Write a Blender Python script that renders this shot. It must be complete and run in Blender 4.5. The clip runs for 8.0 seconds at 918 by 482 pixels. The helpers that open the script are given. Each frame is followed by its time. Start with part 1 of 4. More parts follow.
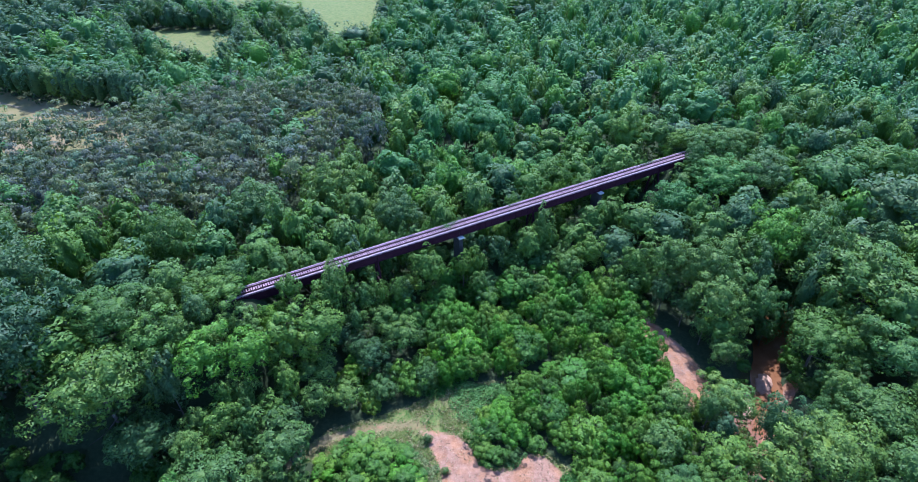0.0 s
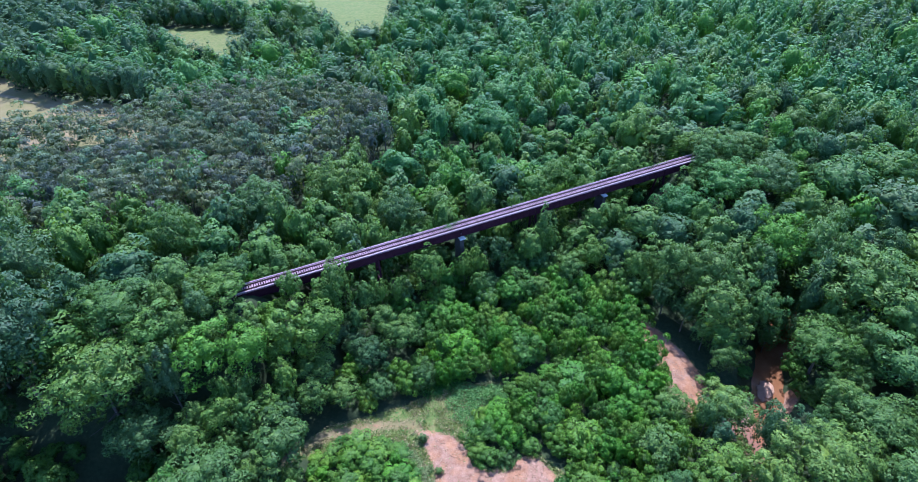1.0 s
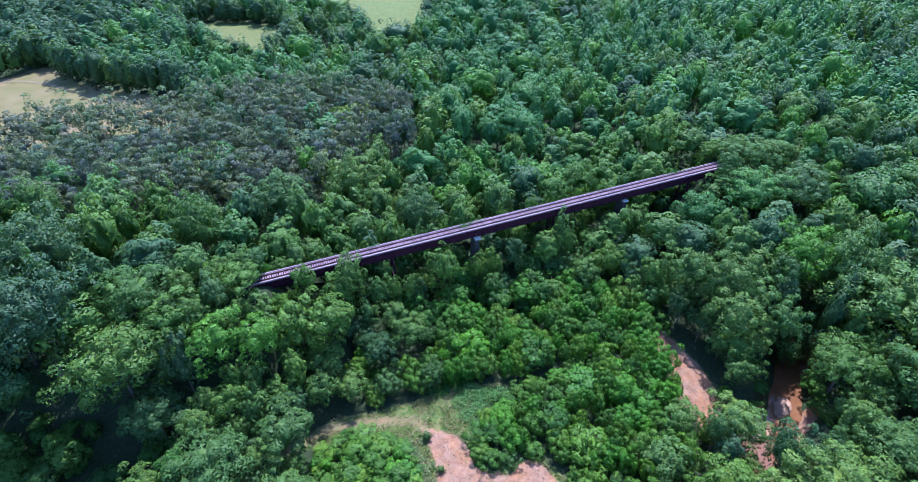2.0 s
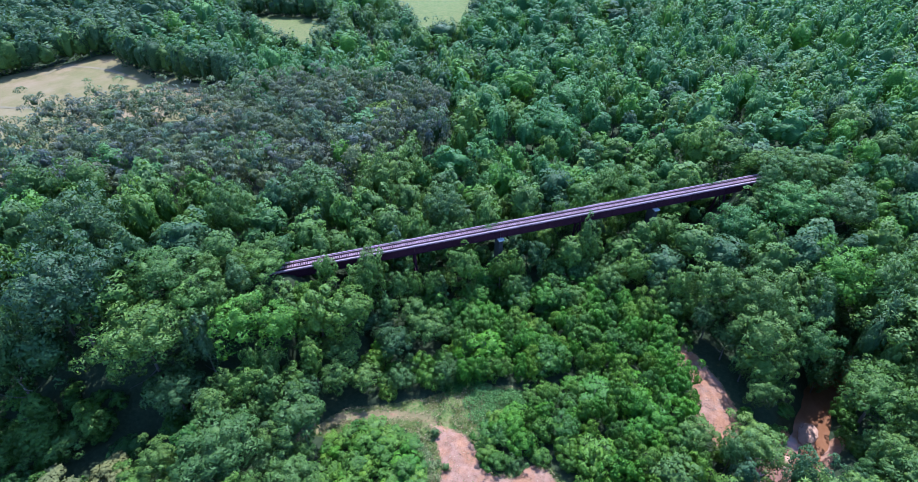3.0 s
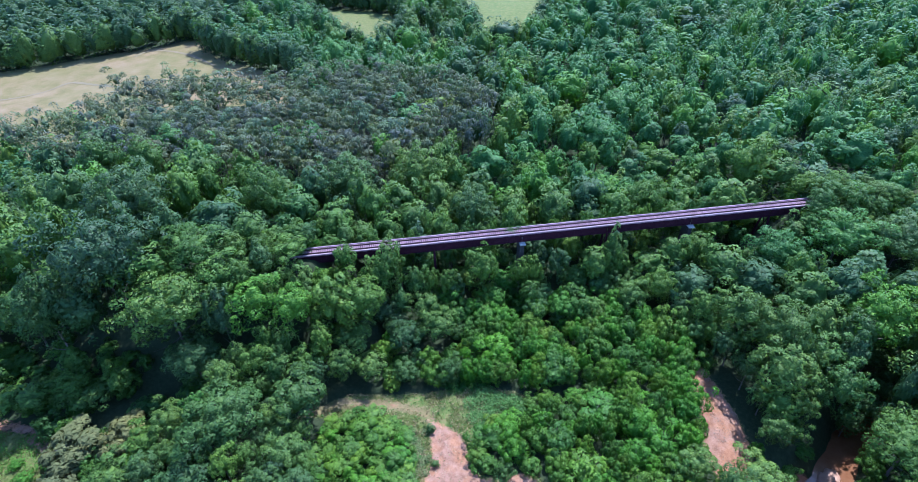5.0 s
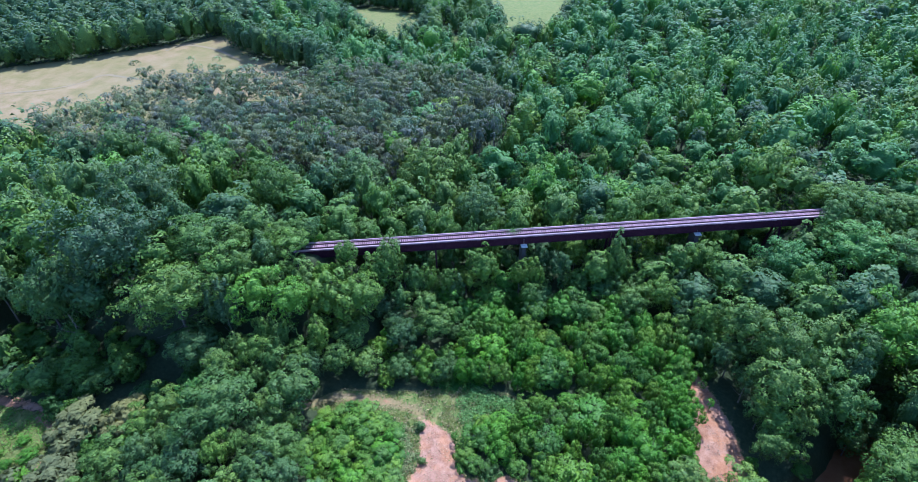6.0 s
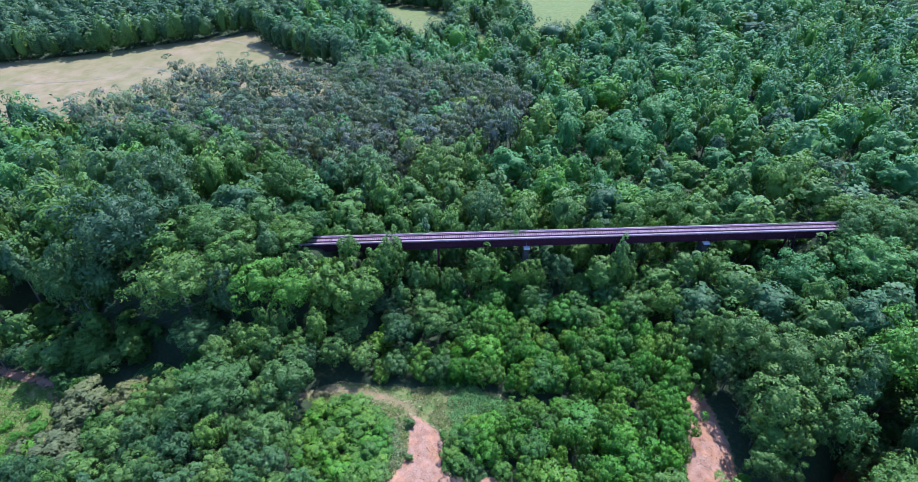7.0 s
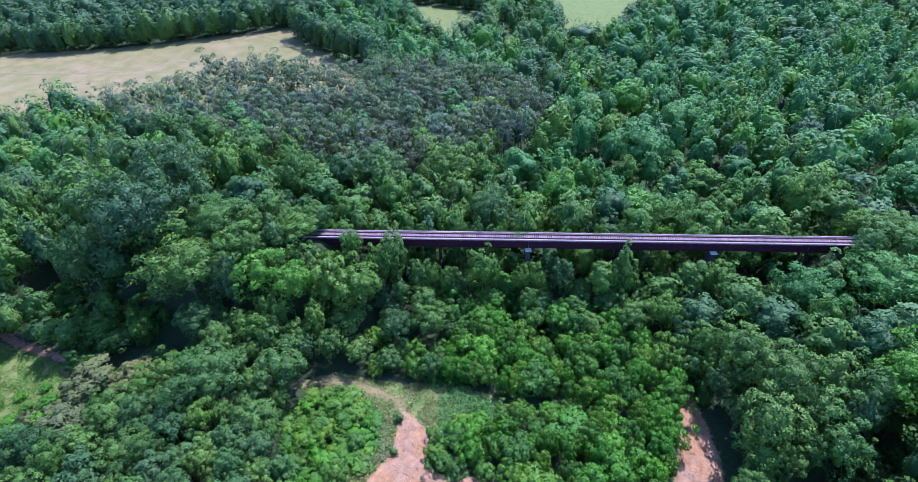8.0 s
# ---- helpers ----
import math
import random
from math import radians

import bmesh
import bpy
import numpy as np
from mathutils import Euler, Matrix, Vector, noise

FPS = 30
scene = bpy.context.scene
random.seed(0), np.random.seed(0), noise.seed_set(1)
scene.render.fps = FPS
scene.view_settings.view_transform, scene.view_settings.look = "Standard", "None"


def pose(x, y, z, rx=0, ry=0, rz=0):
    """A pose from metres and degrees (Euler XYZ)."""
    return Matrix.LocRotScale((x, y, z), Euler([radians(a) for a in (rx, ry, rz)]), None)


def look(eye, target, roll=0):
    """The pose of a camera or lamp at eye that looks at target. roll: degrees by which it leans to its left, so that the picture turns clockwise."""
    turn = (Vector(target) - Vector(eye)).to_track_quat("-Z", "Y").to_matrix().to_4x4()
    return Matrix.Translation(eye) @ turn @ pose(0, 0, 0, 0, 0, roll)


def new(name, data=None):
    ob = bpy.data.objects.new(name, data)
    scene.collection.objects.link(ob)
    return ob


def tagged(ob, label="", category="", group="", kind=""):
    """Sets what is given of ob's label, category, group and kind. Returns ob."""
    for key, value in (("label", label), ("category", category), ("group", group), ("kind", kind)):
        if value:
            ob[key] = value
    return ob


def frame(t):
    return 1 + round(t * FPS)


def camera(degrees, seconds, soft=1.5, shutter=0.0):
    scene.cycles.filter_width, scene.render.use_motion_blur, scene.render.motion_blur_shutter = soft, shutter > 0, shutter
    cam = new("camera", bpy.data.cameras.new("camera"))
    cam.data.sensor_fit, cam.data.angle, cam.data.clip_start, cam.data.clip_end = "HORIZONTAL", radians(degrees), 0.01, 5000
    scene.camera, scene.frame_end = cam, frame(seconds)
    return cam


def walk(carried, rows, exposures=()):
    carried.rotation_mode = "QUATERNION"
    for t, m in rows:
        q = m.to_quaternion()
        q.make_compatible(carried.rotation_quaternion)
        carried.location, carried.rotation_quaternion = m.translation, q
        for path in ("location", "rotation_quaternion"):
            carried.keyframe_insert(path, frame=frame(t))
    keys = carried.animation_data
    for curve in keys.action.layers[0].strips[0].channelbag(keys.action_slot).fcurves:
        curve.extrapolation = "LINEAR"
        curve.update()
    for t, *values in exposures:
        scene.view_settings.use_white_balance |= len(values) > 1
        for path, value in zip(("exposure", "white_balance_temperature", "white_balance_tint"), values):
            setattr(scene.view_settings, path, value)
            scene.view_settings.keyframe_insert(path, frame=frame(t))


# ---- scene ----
cam = camera(80.2, 8.0, soft=0.75)
METRES, EYE, TILT, LEAN, TURN = 39.0, 88.0, -36.0, 1.5, 0.0
ROWS = [
    (0.0, 0.0, 0.0, 0.0, 0.0, -0.0, 0.0),
    (0.5, 0.0336, -0.0018, 0.0033, 0.67, -0.01, -0.43),
    (1.0, 0.0678, -0.003, 0.0057, 1.33, -0.05, -0.9),
    (1.5, 0.1074, -0.002, 0.0088, 2.61, -0.13, -1.8),
    (3.0, 0.2543, 0.0086, 0.024, 8.79, -0.72, -6.37),
    (3.5, 0.3126, 0.0166, 0.0327, 10.83, -1.01, -7.79),
    (4.0, 0.3717, 0.0265, 0.0419, 12.4, -1.27, -8.87),
    (4.5, 0.4334, 0.0384, 0.0533, 14.12, -1.57, -10.04),
    (6.0, 0.6356, 0.087, 0.0993, 18.65, -2.56, -12.96),
    (6.5, 0.7097, 0.1104, 0.1191, 20.32, -2.98, -13.95),
    (7.0, 0.7867, 0.1368, 0.1407, 22.11, -3.48, -15.02),
    (7.5, 0.8668, 0.1664, 0.1646, 23.98, -4.01, -16.12),
    (8.0, 0.9506, 0.2007, 0.1898, 25.92, -4.59, -17.22),
]
walk(cam, [(t, pose(0, 0, EYE, TILT, LEAN, TURN) @ pose(METRES * x, METRES * y, METRES * z, 90 + pitch, roll, yaw)) for t, x, y, z, yaw, pitch, roll in ROWS],
     exposures=[(0.0, 1.32, 4980, 20), (8.0, 1.32, 4980, 20)])

# ---- light ----
SUN_TO = Vector((0.04, 0.51, 0.86)).normalized()
world = bpy.data.worlds.new("sky")
scene.world = world
world.use_nodes = True
wn = world.node_tree
sky = wn.nodes.new("ShaderNodeTexSky")
sky.sky_type = "NISHITA"
sky.sun_disc = False
sky.sun_elevation = math.asin(SUN_TO.z)
sky.sun_rotation = math.atan2(SUN_TO.x, SUN_TO.y)
sky.air_density, sky.dust_density, sky.ozone_density = 1.0, 0.3, 5.0
wn.links.new(sky.outputs[0], wn.nodes["Background"].inputs[0])
wn.nodes["Background"].inputs[1].default_value = 0.19
sun_data = bpy.data.lights.new("sun", "SUN")
sun_data.energy, sun_data.angle, sun_data.color = 4.6, radians(0.53), (1.0, 0.955, 0.88)
sun = new("sun", sun_data)
sun.matrix_world = look((0, 0, 300), (-SUN_TO.x, -SUN_TO.y, 300 - SUN_TO.z))


# ---- materials ----
def nodes_of(name):
    m = bpy.data.materials.new(name)
    m.use_nodes = True
    t = m.node_tree
    return m, t, t.nodes["Principled BSDF"]


def ramp(t, fac, stops):
    r = t.nodes.new("ShaderNodeValToRGB")
    r.color_ramp.elements[0].position, r.color_ramp.elements[0].color = stops[0][0], (*stops[0][1], 1)
    r.color_ramp.elements[1].position, r.color_ramp.elements[1].color = stops[-1][0], (*stops[-1][1], 1)
    for pos, col in stops[1:-1]:
        e = r.color_ramp.elements.new(pos)
        e.color = (*col, 1)
    t.links.new(fac, r.inputs[0])
    return r.outputs[0]


def tex(t, scale, detail=4.0, rough=0.6, stretch=None):
    c = t.nodes.new("ShaderNodeTexCoord")
    n = t.nodes.new("ShaderNodeTexNoise")
    n.inputs["Scale"].default_value, n.inputs["Detail"].default_value, n.inputs["Roughness"].default_value = scale, detail, rough
    if stretch:
        mp = t.nodes.new("ShaderNodeMapping")
        mp.inputs["Scale"].default_value = stretch
        t.links.new(c.outputs["Object"], mp.inputs[0])
        t.links.new(mp.outputs[0], n.inputs["Vector"])
    else:
        t.links.new(c.outputs["Object"], n.inputs["Vector"])
    return n.outputs[0]


def mix(t, fac, a, b, mode="MIX"):
    m = t.nodes.new("ShaderNodeMix")
    m.data_type, m.blend_type = "RGBA", mode
    for sock, v in ((m.inputs[0], fac), (m.inputs[6], a), (m.inputs[7], b)):
        if isinstance(v, (int, float)):
            sock.default_value = v
        elif isinstance(v, tuple):
            sock.default_value = (*v, 1)
        else:
            t.links.new(v, sock)
    return m.outputs[2]


def maths(t, op, a, b=0.0, clamp=False):
    m = t.nodes.new("ShaderNodeMath")
    m.operation, m.use_clamp = op, clamp
    for sock, v in ((m.inputs[0], a), (m.inputs[1], b)):
        if isinstance(v, (int, float)):
            sock.default_value = v
        else:
            t.links.new(v, sock)
    return m.outputs[0]


def bump(t, bsdf, height, strength, dist):
    b = t.nodes.new("ShaderNodeBump")
    b.inputs["Strength"].default_value, b.inputs["Distance"].default_value = strength, dist
    t.links.new(height, b.inputs["Height"])
    t.links.new(b.outputs[0], bsdf.inputs["Normal"])


def plain(name, stops, scale, rough=0.8, metal=0.0, relief=0.3, dist=0.02, stretch=None, by_object=0.0):
    m, t, b = nodes_of(name)
    n = tex(t, scale, 6.0, 0.65, stretch)
    col = ramp(t, n, stops)
    if by_object:
        info = t.nodes.new("ShaderNodeObjectInfo")
        k = maths(t, "MULTIPLY_ADD", info.outputs["Random"], by_object)
        k.node.inputs[2].default_value = 1.0 - by_object / 2
        comb = t.nodes.new("ShaderNodeCombineColor")
        for i in range(3):
            t.links.new(k, comb.inputs[i])
        col = mix(t, 1.0, col, comb.outputs[0], "MULTIPLY")
    t.links.new(col, b.inputs["Base Color"])
    b.inputs["Roughness"].default_value, b.inputs["Metallic"].default_value = rough, metal
    bump(t, b, n, relief, dist)
    return m


def foliage(name, dark, mid, light, through_light=0.3, gloss=0.55):
    """Leaves: the tint of the tree comes from the object's colour, each spray differs a little."""
    m, t, b = nodes_of(name)
    geo = t.nodes.new("ShaderNodeNewGeometry")
    info = t.nodes.new("ShaderNodeObjectInfo")
    grain = tex(t, 2.6, 3.0, 0.7)
    v = maths(t, "ADD", maths(t, "MULTIPLY", maths(t, "SUBTRACT", grain, 0.5), 1.1), maths(t, "MULTIPLY_ADD", geo.outputs["Random Per Island"], 0.40))
    v.node.inputs[1].links[0].from_node.inputs[2].default_value = 0.30
    leaf = ramp(t, v, [(0.0, dark), (0.5, mid), (1.0, light)])
    tree = ramp(t, info.outputs["Random"], [(0.0, (0.70, 0.78, 0.85)), (0.35, (0.95, 0.98, 0.95)), (0.7, (1.08, 1.06, 0.92)), (1.0, (1.25, 1.18, 0.9))])
    col = mix(t, 1.0, leaf, tree, "MULTIPLY")
    col = mix(t, 1.0, col, info.outputs["Color"], "MULTIPLY")
    t.links.new(col, b.inputs["Base Color"])
    b.inputs["Roughness"].default_value = gloss
    b.inputs["Specular IOR Level"].default_value = 0.2
    bump(t, b, grain, 0.5, 0.2)
    tr = t.nodes.new("ShaderNodeBsdfTranslucent")
    t.links.new(mix(t, 1.0, col, (1.25, 1.35, 0.5), "MULTIPLY"), tr.inputs[0])
    mx = t.nodes.new("ShaderNodeMixShader")
    mx.inputs[0].default_value = through_light
    t.links.new(b.outputs[0], mx.inputs[1])
    t.links.new(tr.outputs[0], mx.inputs[2])
    t.links.new(mx.outputs[0], t.nodes["Material Output"].inputs["Surface"])
    return m


LEAF = foliage("broad_leaves", (0.018, 0.053, 0.018), (0.049, 0.116, 0.031), (0.118, 0.212, 0.062), 0.24)
SHRUB = foliage("shrub_leaves", (0.018, 0.056, 0.011), (0.047, 0.122, 0.019), (0.104, 0.210, 0.040), 0.24)
NEEDLE = foliage("pine_needles", (0.058, 0.084, 0.058), (0.084, 0.114, 0.078), (0.114, 0.148, 0.102), 0.26, 0.7)
TWIG = foliage("dry_twigs", (0.046, 0.066, 0.034), (0.080, 0.106, 0.054), (0.130, 0.158, 0.084), 0.2, 0.8)
GRASS = foliage("grass_blades", (0.050, 0.072, 0.014), (0.095, 0.112, 0.026), (0.175, 0.148, 0.050), 0.25, 0.7)
STRAW = foliage("sticks_and_straw", (0.07, 0.05, 0.038), (0.19, 0.14, 0.10), (0.42, 0.35, 0.28), 0.0, 0.9)
BARK = plain("bark", [(0.25, (0.05, 0.042, 0.036)), (0.6, (0.12, 0.10, 0.085)), (0.85, (0.21, 0.19, 0.17))], 3.0, 0.9, 0, 0.6, 0.05, (1, 1, 0.2), 0.5)
DEADWOOD = plain("dead_wood", [(0.25, (0.13, 0.095, 0.105)), (0.6, (0.22, 0.17, 0.185)), (0.85, (0.32, 0.27, 0.28))], 2.0, 0.9, 0, 0.4, 0.03, (1, 1, 0.2))
TIE = plain("weathered_tie", [(0.2, (0.100, 0.054, 0.066)), (0.5, (0.185, 0.112, 0.130)), (0.8, (0.30, 0.205, 0.22))], 5.0, 0.85, 0, 0.4, 0.01, (1, 6, 6), 0.45)


def rust_stain(m):
    """Two dark rust bands across each tie, where the rails lie."""
    t = m.node_tree
    b = t.nodes["Principled BSDF"]
    col = b.inputs["Base Color"].links[0].from_socket
    c = t.nodes.new("ShaderNodeTexCoord")
    sep = t.nodes.new("ShaderNodeSeparateXYZ")
    t.links.new(c.outputs["Object"], sep.inputs[0])
    off = maths(t, "ABSOLUTE", maths(t, "SUBTRACT", maths(t, "ABSOLUTE", sep.outputs[1]), 0.69))
    k = maths(t, "MULTIPLY", maths(t, "SUBTRACT", 0.27, off), 7.0, True)
    t.links.new(mix(t, maths(t, "MULTIPLY", k, 0.85), col, (0.034, 0.017, 0.021)), b.inputs["Base Color"])


rust_stain(TIE)
TIMBER = plain("bleached_timber", [(0.2, (0.17, 0.11, 0.122)), (0.55, (0.28, 0.20, 0.21)), (0.85, (0.42, 0.32, 0.32))], 2.5, 0.85, 0, 0.4, 0.01, (0.4, 6, 6), 0.3)
RAIL = plain("rusty_rail", [(0.2, (0.022, 0.012, 0.014)), (0.6, (0.042, 0.022, 0.024)), (0.9, (0.08, 0.045, 0.04))], 4.0, 0.7, 0.3, 0.2, 0.005)
STEEL = plain("rusted_steel", [(0.2, (0.016, 0.004, 0.009)), (0.55, (0.030, 0.008, 0.016)), (0.85, (0.060, 0.018, 0.026))], 1.2, 0.75, 0.1, 0.25, 0.01)
for m in (RAIL, STEEL):
    m.node_tree.nodes["Principled BSDF"].inputs["Specular IOR Level"].default_value = 0.12
    m.node_tree.nodes["Principled BSDF"].inputs["Metallic"].default_value = 0.0
# one pier concrete, coloured dark for shaded shafts and pale for sunlit caps
SHADED_CONCRETE = plain("shaded_concrete", [(0.2, (0.020, 0.018, 0.016)), (0.55, (0.038, 0.034, 0.030)), (0.85, (0.075, 0.068, 0.06))], 0.9, 0.9, 0, 0.4, 0.02)
SUNLIT_CONCRETE = plain("sunlit_concrete", [(0.2, (0.22, 0.21, 0.20)), (0.55, (0.40, 0.39, 0.37)), (0.85, (0.52, 0.51, 0.49))], 1.4, 0.9, 0, 0.4, 0.02)
WHEEL_TRACK = plain("worn_wheel_track", [(0.25, (0.110, 0.094, 0.040)), (0.55, (0.150, 0.116, 0.054)), (0.8, (0.195, 0.148, 0.080))], 0.09, 0.95, 0, 0.3, 0.05)
SAND = plain("wet_sand", [(0.2, (0.22, 0.115, 0.065)), (0.55, (0.31, 0.18, 0.11)), (0.85, (0.39, 0.25, 0.17))], 0.8, 0.85, 0, 0.3, 0.05)


def water_material():
    m, t, b = nodes_of("muddy_water")
    n = tex(t, 0.35, 5.0)
    t.links.new(ramp(t, n, [(0.3, (0.13, 0.055, 0.022)), (0.7, (0.19, 0.088, 0.042))]), b.inputs["Base Color"])
    b.inputs["Roughness"].default_value = 0.12
    bump(t, b, tex(t, 2.5, 3.0), 0.12, 0.03)
    return m


WATER = water_material()


def ground_material():
    """Leaf litter, with bare soil, dry hay and green grass where the plan's attribute has them."""
    m, t, b = nodes_of("soil")
    at = t.nodes.new("ShaderNodeAttribute")
    at.attribute_name = "cover"
    sp = t.nodes.new("ShaderNodeSeparateColor")
    t.links.new(at.outputs["Color"], sp.inputs[0])
    fine, broad = tex(t, 1.6, 8.0, 0.7), tex(t, 0.12, 5.0, 0.6)
    speck = tex(t, 4.5, 4.0, 0.7)
    litter = ramp(t, fine, [(0.3, (0.016, 0.026, 0.010)), (0.6, (0.032, 0.044, 0.018)), (0.8, (0.058, 0.062, 0.030))])
    soil = ramp(t, maths(t, "ADD", maths(t, "MULTIPLY", speck, 0.45), maths(t, "MULTIPLY", tex(t, 0.7, 5.0, 0.65), 0.55)),
                [(0.30, (0.085, 0.048, 0.026)), (0.43, (0.190, 0.102, 0.062)), (0.55, (0.250, 0.142, 0.092)), (0.72, (0.33, 0.22, 0.155))])
    rust = ramp(t, tex(t, 0.28, 4.0, 0.6), [(0.44, (0.0, 0.0, 0.0)), (0.60, (1.0, 1.0, 1.0))])
    soil = mix(t, rust, soil, mix(t, 1.0, soil, (1.07, 0.95, 0.78), "MULTIPLY"))
    hay = ramp(t, maths(t, "ADD", maths(t, "MULTIPLY", broad, 0.75), maths(t, "MULTIPLY", fine, 0.25)),
               [(0.3, (0.088, 0.084, 0.028)), (0.43, (0.142, 0.112, 0.045)), (0.54, (0.178, 0.130, 0.064)), (0.72, (0.216, 0.162, 0.092))])
    green = ramp(t, maths(t, "ADD", maths(t, "MULTIPLY", fine, 0.5), maths(t, "MULTIPLY", tex(t, 0.55, 4.0, 0.6), 0.5)), [(0.36, (0.058, 0.084, 0.018)), (0.5, (0.098, 0.120, 0.030)), (0.62, (0.150, 0.132, 0.048))])

    def edge(ch, lo, hi):
        v = maths(t, "ADD", sp.outputs[ch], maths(t, "MULTIPLY", maths(t, "SUBTRACT", fine, 0.5), 0.9))
        mr = t.nodes.new("ShaderNodeMapRange")
        mr.inputs[1].default_value, mr.inputs[2].default_value = lo, hi
        t.links.new(v, mr.inputs[0])
        return mr.outputs[0]
    patch = ramp(t, tex(t, 0.022, 3.0, 0.5), [(0.42, (0.0, 0.0, 0.0)), (0.62, (0.75, 0.75, 0.75))])
    hay = mix(t, patch, hay, (0.128, 0.118, 0.040))
    col = mix(t, edge(2, 0.35, 0.6), litter, green)
    col = mix(t, edge(1, 0.4, 0.55), col, hay)
    col = mix(t, edge(0, 0.4, 0.55), col, soil)
    t.links.new(col, b.inputs["Base Color"])
    b.inputs["Roughness"].default_value = 0.95
    b.inputs["Specular IOR Level"].default_value = 0.15
    bump(t, b, fine, 0.5, 0.15)
    return m


SOIL = ground_material()


# ---- the lie of the land ----
DECK_Z = 17.8
BW, BE = Vector((-43.1, 82.0)), Vector((59.6, 134.5))
BU = (BE - BW).normalized()
BN = Vector((-BU.y, BU.x))
SPAN = (BE - BW).length
CREEK = [(42, -40), (44, 20), (47, 45), (52, 62), (58, 69), (63, 76), (67, 84), (72, 92), (82, 100), (98, 110), (122, 119), (150, 138), (170, 190), (150, 300), (180, 700)]
HAY_FIELD = [(-420, 40), (-300, 40), (-222, 88), (-210, 112), (-190, 116), (-173, 124), (-171, 147), (-182, 156), (-158, 178), (-140, 182), (-112, 184), (-118, 197), (-140, 218), (-156, 221), (-199, 233), (-230, 257), (-240, 237), (-273, 205), (-314, 166), (-350, 147), (-430, 122)]
FAR_FIELD = [(-340, 480), (-235, 395), (-190, 376), (-146, 360), (-112, 356), (-96, 336), (-82, 320), (-74, 292), (-60, 284), (-45, 296), (-50, 390), (-58, 480)]
SMALL_FIELD = [(-196, 328), (-187, 338), (-157, 338), (-145, 330), (-132, 326), (-118, 300), (-112, 262), (-128, 258), (-150, 274), (-180, 300)]
FOOT_PATH = [(-114, 309), (-104, 299), (-84, 272), (-90, 268), (-110, 292), (-118, 306)]
MEADOW = [(-32, 55), (-29, 59.5), (-26.3, 62), (-17.4, 64.8), (-11.8, 67), (-6.6, 70), (-1.1, 72), (6.5, 72.5), (7, 70.5), (5.7, 68.7), (1.5, 64.8), (-0.5, 60.6), (0, 57.8), (1.2, 54.7), (4, 53.2), (8, 55), (13, 56.5), (18, 52), (18, 44), (-9, 44), (-8, 52), (-10, 57), (-13.8, 59.5), (-20.2, 59.7), (-27.4, 55.8)]
TRACK = [(-33, 55), (-29.5, 57.4), (-26.6, 59.9), (-21.6, 61.5), (-15.8, 62.7), (-10.7, 62.7), (-8.1, 60.9)]
BARE = [(-9, 62.2), (-6.7, 61.2), (-2.8, 60.3), (-0.4, 58), (1.1, 54.7), (3.8, 53.2), (7, 53), (9.2, 56), (12.8, 55.6), (15.4, 52.7), (15, 42), (-6, 42), (-5.4, 50), (-5.2, 53), (-6.8, 56.5), (-8.2, 59.2), (-9.8, 62)]
WEST_GLADE = [(-110, 30), (-97, 31), (-78, 35), (-69, 33), (-65, 29), (-66, 20), (-67, 12), (-110, 10)]
BANK = [(36.8, 92), (37.8, 87), (39.6, 79), (40.2, 70), (44, 66), (49.5, 69), (48.6, 74.5), (45.6, 82), (42, 87.5), (38.6, 92.5)]


def inside(poly, x, y):
    hit = False
    for (x0, y0), (x1, y1) in zip(poly, poly[1:] + poly[:1]):
        if (y0 > y) != (y1 > y) and x < (x1 - x0) * (y - y0) / (y1 - y0) + x0:
            hit = not hit
    return hit


def line_gap(poly, x, y, closed=False):
    best = 1e9
    pts = poly + poly[:1] if closed else poly
    for (x0, y0), (x1, y1) in zip(pts, pts[1:]):
        dx, dy = x1 - x0, y1 - y0
        k = max(0.0, min(1.0, ((x - x0) * dx + (y - y0) * dy) / (dx * dx + dy * dy)))
        best = min(best, math.hypot(x - x0 - k * dx, y - y0 - k * dy))
    return best


def cover(poly, x, y, soft):
    """1 inside the outline, 0 outside, over a border of soft metres."""
    d = line_gap(poly, x, y, True) * (1 if inside(poly, x, y) else -1)
    return max(0.0, min(1.0, 0.5 + d / (2 * soft)))


def bell(x, y, cx, cy, rx, ry):
    return math.exp(-((x - cx) / rx) ** 2 - ((y - cy) / ry) ** 2)


def along(x, y):
    v = Vector((x, y)) - BW
    return v.dot(BU), v.dot(BN)


